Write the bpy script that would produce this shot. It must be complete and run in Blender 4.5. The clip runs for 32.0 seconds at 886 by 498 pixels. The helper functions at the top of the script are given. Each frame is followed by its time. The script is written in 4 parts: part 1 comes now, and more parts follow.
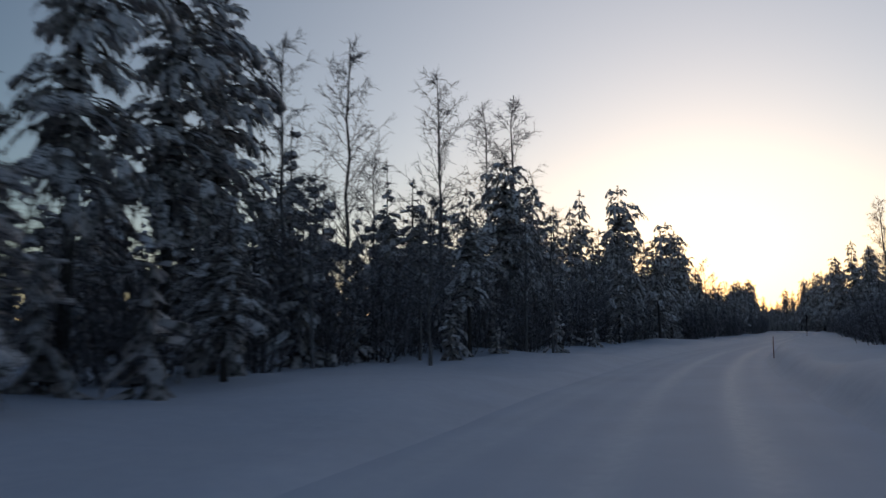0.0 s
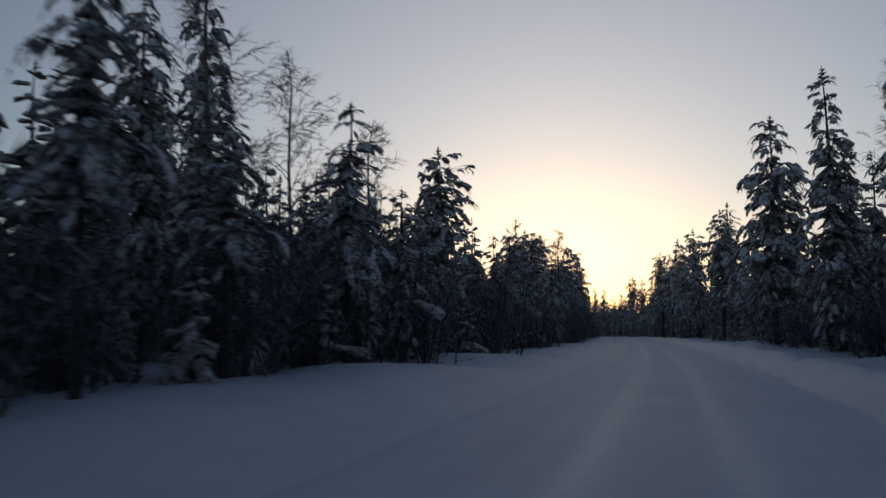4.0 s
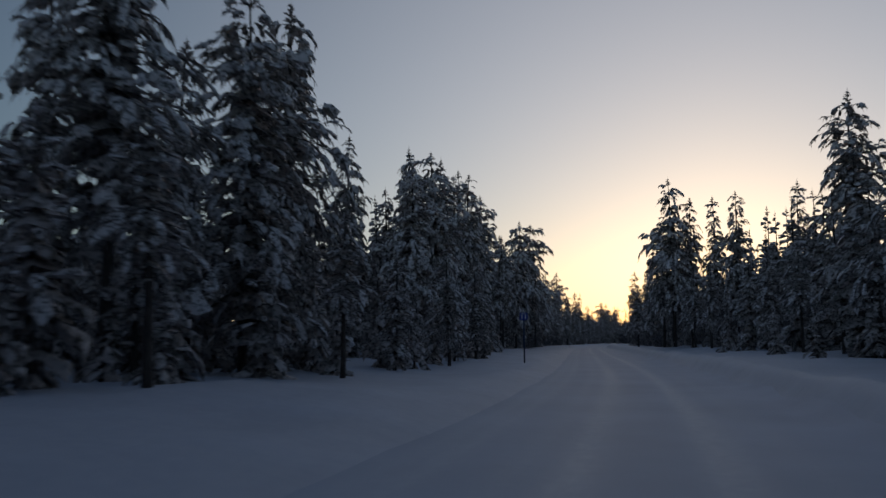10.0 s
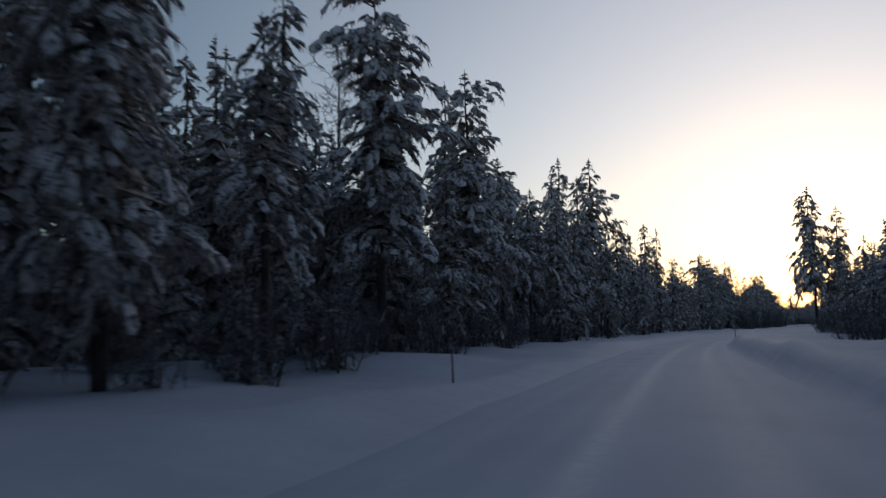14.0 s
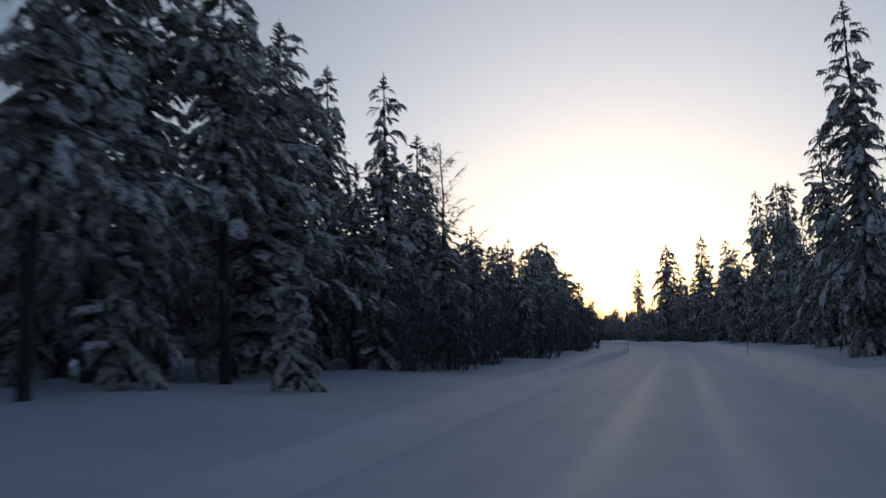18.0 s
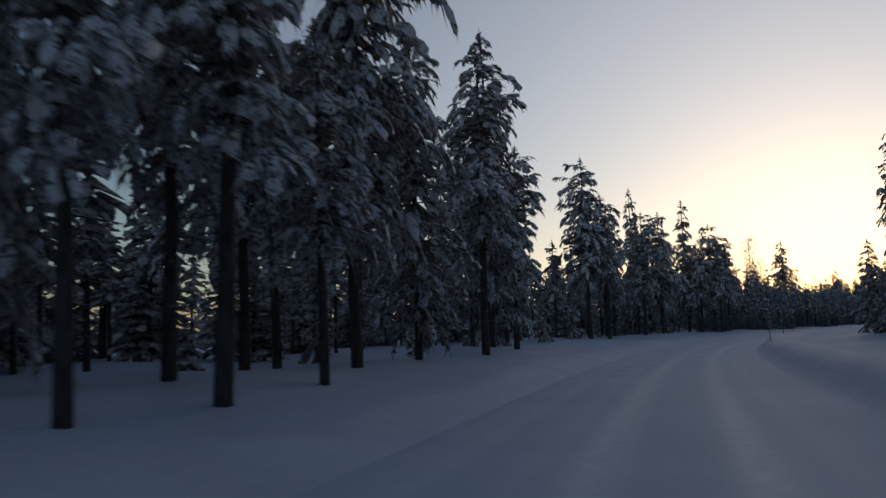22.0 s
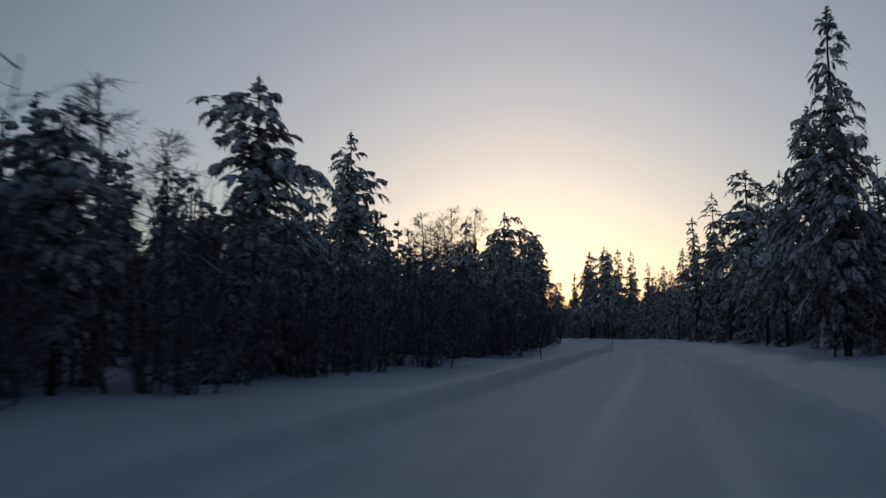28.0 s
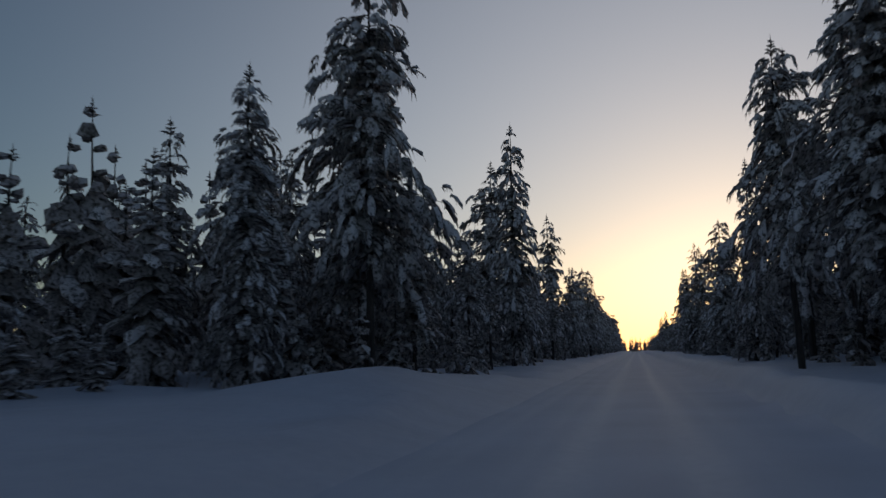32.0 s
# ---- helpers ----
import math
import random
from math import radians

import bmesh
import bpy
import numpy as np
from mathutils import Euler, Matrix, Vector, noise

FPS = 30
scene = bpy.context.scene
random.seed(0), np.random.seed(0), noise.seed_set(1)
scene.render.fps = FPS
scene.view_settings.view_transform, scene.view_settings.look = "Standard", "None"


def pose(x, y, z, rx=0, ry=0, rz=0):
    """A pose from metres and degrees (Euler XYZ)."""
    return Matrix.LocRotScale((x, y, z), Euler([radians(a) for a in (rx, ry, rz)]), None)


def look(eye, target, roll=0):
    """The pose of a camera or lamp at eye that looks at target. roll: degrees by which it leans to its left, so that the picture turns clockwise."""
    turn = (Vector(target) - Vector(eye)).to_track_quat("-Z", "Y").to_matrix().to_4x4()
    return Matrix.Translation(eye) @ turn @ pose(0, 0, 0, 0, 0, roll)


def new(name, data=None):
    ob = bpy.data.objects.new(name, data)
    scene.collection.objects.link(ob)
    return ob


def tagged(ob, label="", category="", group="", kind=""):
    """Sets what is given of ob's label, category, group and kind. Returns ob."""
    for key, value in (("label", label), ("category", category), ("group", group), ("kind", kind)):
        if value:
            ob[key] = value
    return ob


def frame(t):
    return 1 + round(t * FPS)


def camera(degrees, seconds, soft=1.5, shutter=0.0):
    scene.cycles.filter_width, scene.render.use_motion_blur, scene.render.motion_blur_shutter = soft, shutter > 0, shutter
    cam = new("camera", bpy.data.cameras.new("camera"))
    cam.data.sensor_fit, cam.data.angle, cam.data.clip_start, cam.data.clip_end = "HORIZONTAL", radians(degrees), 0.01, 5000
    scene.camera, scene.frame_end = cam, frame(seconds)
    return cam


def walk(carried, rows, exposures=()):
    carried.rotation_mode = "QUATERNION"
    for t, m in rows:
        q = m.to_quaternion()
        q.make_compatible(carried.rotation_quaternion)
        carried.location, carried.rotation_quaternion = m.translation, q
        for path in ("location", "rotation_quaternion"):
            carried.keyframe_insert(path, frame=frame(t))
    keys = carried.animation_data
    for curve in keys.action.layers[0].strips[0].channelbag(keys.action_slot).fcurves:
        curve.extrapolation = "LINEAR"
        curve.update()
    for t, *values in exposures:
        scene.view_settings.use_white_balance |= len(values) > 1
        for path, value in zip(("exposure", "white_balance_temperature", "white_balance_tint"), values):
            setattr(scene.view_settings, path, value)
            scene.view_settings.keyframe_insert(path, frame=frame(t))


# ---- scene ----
cam = camera(57.0, 32.0, soft=1.45, shutter=0.15)
rows = [
    (0.0, pose(-0.00, 0.00, 1.37, 95.90, 0.69, 13.57)),
    (0.5, pose(0.96, 15.77, 1.36, 96.19, 0.45, 11.03)),
    (1.0, pose(2.60, 31.54, 1.35, 96.53, 0.27, 8.62)),
    (1.5, pose(4.89, 47.30, 1.36, 96.95, 0.43, 6.13)),
    (2.0, pose(7.76, 63.11, 1.35, 97.03, 0.37, 4.84)),
    (2.5, pose(10.95, 78.91, 1.35, 95.92, 0.08, 4.07)),
    (3.0, pose(14.25, 94.76, 1.34, 95.14, 0.63, 3.94)),
    (3.5, pose(17.50, 110.62, 1.32, 95.28, 0.45, 4.15)),
    (4.0, pose(20.75, 126.48, 1.33, 96.06, 0.50, 3.97)),
    (4.5, pose(23.98, 142.34, 1.34, 95.98, 0.50, 4.15)),
    (5.0, pose(27.09, 158.21, 1.34, 95.90, 0.50, 4.77)),
    (5.5, pose(30.02, 174.11, 1.34, 96.14, 0.91, 5.46)),
    (6.0, pose(32.71, 190.02, 1.36, 96.34, 0.69, 5.45)),
    (6.5, pose(35.26, 205.96, 1.37, 96.15, 0.43, 5.96)),
    (7.0, pose(37.82, 221.97, 1.35, 95.64, 0.11, 6.10)),
    (7.5, pose(40.32, 237.87, 1.36, 95.58, 0.28, 6.67)),
    (8.0, pose(42.76, 253.81, 1.36, 95.96, 0.37, 7.60)),
    (8.5, pose(45.00, 269.80, 1.36, 96.15, 0.48, 8.91)),
    (9.0, pose(46.73, 285.92, 1.36, 96.32, 0.56, 11.46)),
    (9.5, pose(47.77, 302.02, 1.37, 96.49, -0.44, 12.84)),
    (10.0, pose(48.20, 318.20, 1.37, 96.50, 0.41, 14.89)),
    (10.5, pose(48.03, 334.31, 1.38, 96.18, 0.15, 16.54)),
    (11.0, pose(47.17, 350.43, 1.36, 96.10, 0.77, 18.69)),
    (11.5, pose(45.87, 366.33, 1.35, 96.17, 0.63, 20.01)),
    (12.0, pose(44.39, 382.05, 1.31, 95.57, 0.43, 21.33)),
    (12.5, pose(42.87, 397.55, 1.31, 95.69, 0.64, 21.87)),
    (13.0, pose(41.43, 413.00, 1.29, 96.06, 0.22, 21.60)),
    (13.5, pose(40.04, 428.43, 1.33, 96.17, 0.67, 21.65)),
    (14.0, pose(38.70, 444.06, 1.34, 95.64, 1.09, 21.22)),
    (14.5, pose(37.36, 459.81, 1.35, 95.89, 1.31, 21.30)),
    (15.0, pose(36.16, 475.70, 1.34, 95.91, 0.69, 19.62)),
    (15.5, pose(35.34, 491.62, 1.33, 95.41, 0.47, 17.63)),
    (16.0, pose(35.10, 507.62, 1.34, 96.10, 0.50, 15.21)),
    (16.5, pose(35.51, 523.74, 1.34, 96.06, 0.50, 12.89)),
    (17.0, pose(36.53, 539.98, 1.34, 96.02, 0.50, 10.98)),
    (17.5, pose(38.10, 556.38, 1.35, 96.63, 1.00, 9.57)),
    (18.0, pose(40.14, 573.00, 1.36, 96.49, 1.33, 7.97)),
    (18.5, pose(42.47, 589.84, 1.37, 96.91, 1.30, 6.99)),
    (19.0, pose(44.92, 606.82, 1.36, 96.22, 0.30, 6.71)),
    (19.5, pose(47.32, 623.64, 1.36, 95.11, -0.75, 6.76)),
    (20.0, pose(49.47, 640.08, 1.34, 94.64, -0.91, 8.70)),
    (20.5, pose(50.97, 656.06, 1.36, 95.82, -0.35, 11.59)),
    (21.0, pose(51.56, 671.82, 1.36, 96.33, 0.47, 15.78)),
    (21.5, pose(51.14, 687.23, 1.38, 96.36, 1.54, 19.32)),
    (22.0, pose(49.92, 702.36, 1.38, 95.90, 1.80, 22.02)),
    (22.5, pose(48.43, 717.34, 1.36, 96.29, 0.77, 19.81)),
    (23.0, pose(47.22, 732.35, 1.35, 96.25, 0.57, 18.40)),
    (23.5, pose(46.59, 747.48, 1.35, 96.12, 0.86, 15.41)),
    (24.0, pose(46.82, 762.84, 1.32, 95.63, 0.73, 12.42)),
    (24.5, pose(47.93, 778.21, 1.32, 95.72, 0.17, 9.02)),
    (25.0, pose(50.16, 793.52, 1.34, 95.62, 0.08, 3.71)),
    (25.5, pose(53.44, 808.74, 1.37, 95.21, 0.62, 1.59)),
    (26.0, pose(57.29, 823.90, 1.37, 95.97, 0.50, 0.70)),
    (26.5, pose(61.31, 839.09, 1.36, 96.00, 0.50, 0.61)),
    (27.0, pose(65.30, 854.32, 1.36, 96.03, 0.50, 1.08)),
    (27.5, pose(69.16, 869.60, 1.37, 96.14, 0.97, 1.66)),
    (28.0, pose(72.89, 884.93, 1.36, 96.12, 0.62, 1.70)),
    (28.5, pose(76.51, 900.28, 1.36, 95.57, 0.38, 1.70)),
    (29.0, pose(80.04, 915.67, 1.33, 95.40, 0.60, 2.01)),
    (29.5, pose(83.41, 931.05, 1.31, 95.29, -0.10, 3.02)),
    (30.0, pose(86.48, 946.43, 1.32, 95.71, -0.10, 5.06)),
    (30.5, pose(88.98, 961.83, 1.32, 95.69, 0.00, 7.96)),
    (31.0, pose(90.69, 977.25, 1.33, 95.91, 0.09, 10.41)),
    (31.5, pose(91.71, 992.59, 1.37, 97.01, 0.85, 13.16)),
    (32.0, pose(92.03, 1008.00, 1.40, 97.39, 1.52, 15.86)),
]
stops = [(0, -0.56), (1, -0.62), (2, -0.62), (3, -0.85), (6, -0.82), (7, -0.87), (8, -0.67), (9, -0.87), (10, -0.97), (11, -0.72), (12, -0.57), (13, -0.52), (14, -0.48), (15, -0.42), (18, -0.47), (19, -0.72), (20, -0.92),
         (21, -0.82), (22, -0.72), (23, -0.62), (24, -0.47), (25, -0.52), (28, -1.0), (29, -1.02), (30, -0.92), (31, -1.08), (32, -1.07)]
walk(cam, rows, stops)

# ---- sky and light: the sun has gone behind the forest at the end of the road ----
SUN_TURN, SUN_UP = 4.0, 3.4
world = bpy.data.worlds.new("dusk")
scene.world = world
world.use_nodes = True
wn, wl = world.node_tree.nodes, world.node_tree.links
sky = wn.new("ShaderNodeTexSky")
sky.sky_type, sky.sun_disc = "NISHITA", False
sky.sun_elevation, sky.sun_rotation = radians(SUN_UP), radians(SUN_TURN)
sky.air_density, sky.dust_density, sky.ozone_density = 1.0, 0.7, 3.2
wn["Background"].inputs[1].default_value = 1.0
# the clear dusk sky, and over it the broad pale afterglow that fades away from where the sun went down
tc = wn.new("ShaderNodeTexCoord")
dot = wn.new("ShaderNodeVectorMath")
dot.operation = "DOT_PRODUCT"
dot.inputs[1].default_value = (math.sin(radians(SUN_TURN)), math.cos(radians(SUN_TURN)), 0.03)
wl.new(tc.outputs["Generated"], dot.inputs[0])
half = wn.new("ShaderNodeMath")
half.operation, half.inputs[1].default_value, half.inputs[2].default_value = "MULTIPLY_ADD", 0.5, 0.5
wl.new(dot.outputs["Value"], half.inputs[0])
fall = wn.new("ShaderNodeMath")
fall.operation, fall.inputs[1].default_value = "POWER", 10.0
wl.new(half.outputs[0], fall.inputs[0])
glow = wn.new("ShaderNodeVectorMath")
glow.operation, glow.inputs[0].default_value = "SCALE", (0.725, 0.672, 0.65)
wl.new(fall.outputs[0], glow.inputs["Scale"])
base_sky = wn.new("ShaderNodeVectorMath")
base_sky.operation, base_sky.inputs[1].default_value = "MULTIPLY", (0.2145, 0.198, 0.184)
wl.new(sky.outputs[0], base_sky.inputs[0])
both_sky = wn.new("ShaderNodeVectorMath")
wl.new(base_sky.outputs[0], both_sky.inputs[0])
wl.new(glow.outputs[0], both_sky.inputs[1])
# the pale rosy arch that stands opposite the set sun
away = wn.new("ShaderNodeMath")
away.operation, away.inputs[1].default_value, away.inputs[2].default_value = "MULTIPLY_ADD", -0.5, 0.5
wl.new(dot.outputs["Value"], away.inputs[0])
wane = wn.new("ShaderNodeMath")
wane.operation, wane.inputs[1].default_value = "POWER", 2.0
wl.new(away.outputs[0], wane.inputs[0])
arch = wn.new("ShaderNodeVectorMath")
arch.operation, arch.inputs[0].default_value = "SCALE", (0.105, 0.087, 0.086)
wl.new(wane.outputs[0], arch.inputs["Scale"])
whole_sky = wn.new("ShaderNodeVectorMath")
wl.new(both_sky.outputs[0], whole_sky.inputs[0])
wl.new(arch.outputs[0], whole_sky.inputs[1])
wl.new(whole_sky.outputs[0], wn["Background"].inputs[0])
sun = new("sun", bpy.data.lights.new("sun", "SUN"))
sun.data.energy, sun.data.angle, sun.data.color = 0.06, radians(4), (1.0, 0.78, 0.5)
sun.matrix_world = look((0, 0, 60), (-math.sin(radians(SUN_TURN)) * 60, -math.cos(radians(SUN_TURN)) * 60, 60 - 60 * math.tan(radians(2.0))))


# ---- materials ----
def material(name, rough=0.8):
    m = bpy.data.materials.new(name)
    m.use_nodes = True
    n, l = m.node_tree.nodes, m.node_tree.links
    p = n["Principled BSDF"]
    p.inputs["Roughness"].default_value = rough
    return m, n, l, p


def noise_node(n, l, scale, detail=4.0, coords="Object", stretch=None):
    tc = n.new("ShaderNodeTexCoord")
    t = n.new("ShaderNodeTexNoise")
    t.inputs["Scale"].default_value, t.inputs["Detail"].default_value = scale, detail
    if stretch:
        mp = n.new("ShaderNodeMapping")
        mp.inputs["Scale"].default_value = stretch
        l.new(tc.outputs[coords], mp.inputs[0])
        l.new(mp.outputs[0], t.inputs[0])
    else:
        l.new(tc.outputs[coords], t.inputs[0])
    return t


def ramp(n, l, source, stops):
    r = n.new("ShaderNodeValToRGB")
    e = r.color_ramp.elements
    while len(e) < len(stops):
        e.new(0.5)
    for el, (at, col) in zip(e, stops):
        el.position, el.color = at, (*col, 1)
    l.new(source, r.inputs[0])
    return r


def mix(n, l, fac, a, b, blend="MIX"):
    x = n.new("ShaderNodeMix")
    x.data_type, x.blend_type = "RGBA", blend
    for sock, v in ((x.inputs[0], fac), (x.inputs[6], a), (x.inputs[7], b)):
        if isinstance(v, (int, float)):
            sock.default_value = v
        elif isinstance(v, tuple):
            sock.default_value = (*v, 1)
        else:
            l.new(v, sock)
    return x.outputs[2]


def bump(n, l, p, source, strength, dist):
    b = n.new("ShaderNodeBump")
    b.inputs["Strength"].default_value, b.inputs["Distance"].default_value = strength, dist
    l.new(source, b.inputs["Height"])
    l.new(b.outputs[0], p.inputs["Normal"])


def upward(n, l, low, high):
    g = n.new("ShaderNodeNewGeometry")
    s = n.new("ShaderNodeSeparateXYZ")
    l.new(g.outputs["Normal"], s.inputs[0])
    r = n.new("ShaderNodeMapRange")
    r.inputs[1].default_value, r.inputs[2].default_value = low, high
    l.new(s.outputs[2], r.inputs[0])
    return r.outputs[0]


def make_snow(name, tint, scale, depth):
    m, n, l, p = material(name, 0.65)
    big = noise_node(n, l, scale)
    fine = noise_node(n, l, scale * 9, 6)
    r = ramp(n, l, big.outputs[0], [(0.3, tuple(c * 0.9 for c in tint)), (0.7, tint)])
    l.new(mix(n, l, 0.25, r.outputs[0], fine.outputs[0], "SOFT_LIGHT"), p.inputs["Base Color"])
    both = n.new("ShaderNodeMath")
    l.new(big.outputs[0], both.inputs[0])
    soft = n.new("ShaderNodeMath")
    soft.operation, soft.inputs[1].default_value = "MULTIPLY", 0.12
    l.new(fine.outputs[0], soft.inputs[0])
    l.new(soft.outputs[0], both.inputs[1])
    bump(n, l, p, both.outputs[0], 0.5, depth)
    return m


def make_tree_snow():
    """Snow caught on boughs, with needles and twigs showing through it in patches."""
    m, n, l, p = material("tree_snow", 0.7)
    big, mid, fine = noise_node(n, l, 1.1, 3), noise_node(n, l, 5.0, 5), noise_node(n, l, 15.0, 6)
    white = ramp(n, l, big.outputs[0], [(0.3, (0.72, 0.68, 0.68)), (0.7, (0.95, 0.905, 0.905))])
    dark = ramp(n, l, fine.outputs[0], [(0.25, (0.03, 0.029, 0.026)), (0.65, (0.17, 0.16, 0.15))])
    both = mix(n, l, 0.42, mid.outputs[0], fine.outputs[0])
    gaps = ramp(n, l, both, [(0.42, (1, 1, 1)), (0.5, (0, 0, 0))])
    l.new(mix(n, l, gaps.outputs[0], white.outputs[0], dark.outputs[0]), p.inputs["Base Color"])
    bump(n, l, p, both, 0.9, 0.12)
    return m


def make_needles():
    """Dark needles under hoar frost, the frost in fine patches."""
    m, n, l, p = material("frosted_needles", 0.85)
    big, fine, tiny = noise_node(n, l, 0.9), noise_node(n, l, 6.0, 6), noise_node(n, l, 19.0, 3)
    green = ramp(n, l, tiny.outputs[0], [(0.3, (0.030, 0.029, 0.024)), (0.7, (0.1, 0.095, 0.08))])
    patch = ramp(n, l, fine.outputs[0], [(0.36, (0, 0, 0)), (0.55, (1, 1, 1))])
    frost = n.new("ShaderNodeMath")
    frost.operation = "MULTIPLY"
    fr = ramp(n, l, big.outputs[0], [(0.32, (0.3, 0.3, 0.3)), (0.62, (0.9, 0.9, 0.9))])
    l.new(fr.outputs[0], frost.inputs[0])
    l.new(patch.outputs[0], frost.inputs[1])
    info = n.new("ShaderNodeObjectInfo")
    tone = ramp(n, l, info.outputs["Random"], [(0.0, (0.8, 0.85, 0.78)), (1.0, (1.15, 0.98, 0.88))])
    c = mix(n, l, 1.0, green.outputs[0], tone.outputs[0], "MULTIPLY")
    l.new(mix(n, l, frost.outputs[0], c, (0.74, 0.675, 0.655)), p.inputs["Base Color"])
    bump(n, l, p, fine.outputs[0], 0.7, 0.08)
    return m


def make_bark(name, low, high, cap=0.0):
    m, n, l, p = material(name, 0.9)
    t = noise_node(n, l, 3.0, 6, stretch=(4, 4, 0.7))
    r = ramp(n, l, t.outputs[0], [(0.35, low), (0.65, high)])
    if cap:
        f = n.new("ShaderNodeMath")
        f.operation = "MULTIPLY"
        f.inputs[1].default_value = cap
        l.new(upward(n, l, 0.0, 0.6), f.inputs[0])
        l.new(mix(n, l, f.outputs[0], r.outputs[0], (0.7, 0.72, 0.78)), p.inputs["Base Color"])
    else:
        l.new(r.outputs[0], p.inputs["Base Color"])
    bump(n, l, p, t.outputs[0], 0.6, 0.03)
    return m


def make_road():
    m, n, l, p = material("packed_snow", 0.5)
    a = noise_node(n, l, 0.35, 5)
    b = noise_node(n, l, 5.0, 6)
    at = n.new("ShaderNodeAttribute")
    at.attribute_name = "rut"
    base = ramp(n, l, a.outputs[0], [(0.3, (0.55, 0.605, 0.715)), (0.7, (0.63, 0.69, 0.81))])
    worn = ramp(n, l, b.outputs[0], [(0.3, (0.66, 0.71, 0.8)), (0.7, (0.8, 0.845, 0.92))])
    l.new(mix(n, l, at.outputs["Fac"], base.outputs[0], worn.outputs[0]), p.inputs["Base Color"])
    gloss = n.new("ShaderNodeMapRange")
    gloss.inputs[3].default_value, gloss.inputs[4].default_value = 0.68, 0.6
    l.new(at.outputs["Fac"], gloss.inputs[0])
    l.new(gloss.outputs[0], p.inputs["Roughness"])
    bump(n, l, p, b.outputs[0], 0.4, 0.02)
    return m


def make_paint(name, col, rough=0.5):
    m, n, l, p = material(name, rough)
    t = noise_node(n, l, 9.0, 5)
    r = ramp(n, l, t.outputs[0], [(0.3, tuple(c * 0.75 for c in col)), (0.7, col)])
    l.new(r.outputs[0], p.inputs["Base Color"])
    return m


SNOW_LOAD = make_tree_snow()
CAP_SNOW = make_snow("cap_snow", (0.78, 0.79, 0.83), 3.0, 0.03)
SNOW_GROUND = make_snow("ground_snow", (0.655, 0.71, 0.82), 0.5, 0.15)
NEEDLES = make_needles()
BARK = make_bark("pine_bark", (0.03, 0.026, 0.024), (0.085, 0.07, 0.06))
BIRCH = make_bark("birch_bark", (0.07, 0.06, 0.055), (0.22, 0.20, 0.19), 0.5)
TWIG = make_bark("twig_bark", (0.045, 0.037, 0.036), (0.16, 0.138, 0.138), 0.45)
ROAD = make_road()
POLE_PAINT = make_paint("weathered_red_wood", (0.16, 0.05, 0.045))
REFLECT = make_paint("reflector", (0.7, 0.7, 0.7), 0.3)
SIGN_BLUE = make_paint("sign_blue", (0.02, 0.05, 0.32), 0.35)
SIGN_WHITE = make_paint("sign_white", (0.75, 0.76, 0.78), 0.35)
STEEL = make_paint("galvanised_steel", (0.16, 0.165, 0.17), 0.45)
POST_BLUE = make_paint("dark_post_paint", (0.03, 0.05, 0.11), 0.45)
DIRTY_ICE = make_paint("dirty_ice", (0.09, 0.085, 0.085), 0.6)
SIGN_BACK = make_paint("sign_back", (0.36, 0.365, 0.375), 0.5)


# ---- the road's line: one point about every metre ----
def dense(points, steps):
    out = []
    for i in range(1, len(points) - 2):
        a, b, c, d = points[i - 1:i + 3]
        for k in range(steps):
            u = k / steps
            out.append(0.5 * (2 * b + (c - a) * u + (2 * a - 5 * b + 4 * c - d) * u * u + (3 * b - a - 3 * c + d) * u ** 3))
    return np.array(out)


knots = [np.array(m.translation[:2]) for t, m in rows]
onward = np.array((-math.sin(radians(2.6)), math.cos(radians(2.6)))) * 16
knots = [knots[0] - (knots[1] - knots[0]) * k for k in range(10, 0, -1)] + knots + [knots[-1] + onward * k for k in range(1, 44)]
LINE = dense(knots, 16)
AHEAD = np.gradient(LINE, axis=0)
AHEAD /= np.hypot(AHEAD[:, 0], AHEAD[:, 1])[:, None]
ASIDE = np.stack([AHEAD[:, 1], -AHEAD[:, 0]], 1)
ROAD_LEFT, ROAD_RIGHT = -3.9, 3.0


def along(i, lat):
    return LINE[i] + ASIDE[i] * lat


def beside(x, y):
    d = LINE - np.array((x, y))
    i = int(np.argmin((d * d).sum(1)))
    return i, float(-(d[i] * ASIDE[i]).sum())


def bank_in(y):
    """How far the ploughed bank reaches in on the inside of the bends."""
    return sum(d * math.exp(-((y - c) / w) ** 2) for c, w, d in ((42, 36, 1.05), (510, 40, 1.45), (778, 60, 0.5)))


def bank_left(y):
    """The same on the other side, where one heap narrows the road."""
    return 1.3 * math.exp(-((y - 957) / 14) ** 2)


# heaps left by the plough: place, length along the road, depth, height
MOUNDS = ((83.0, 1030.0, 5.0, 2.4, 0.95), (32.9, 232.5, 2.6, 1.8, 0.5), (76.2, 926.3, 1.7, 2.4, -0.42))


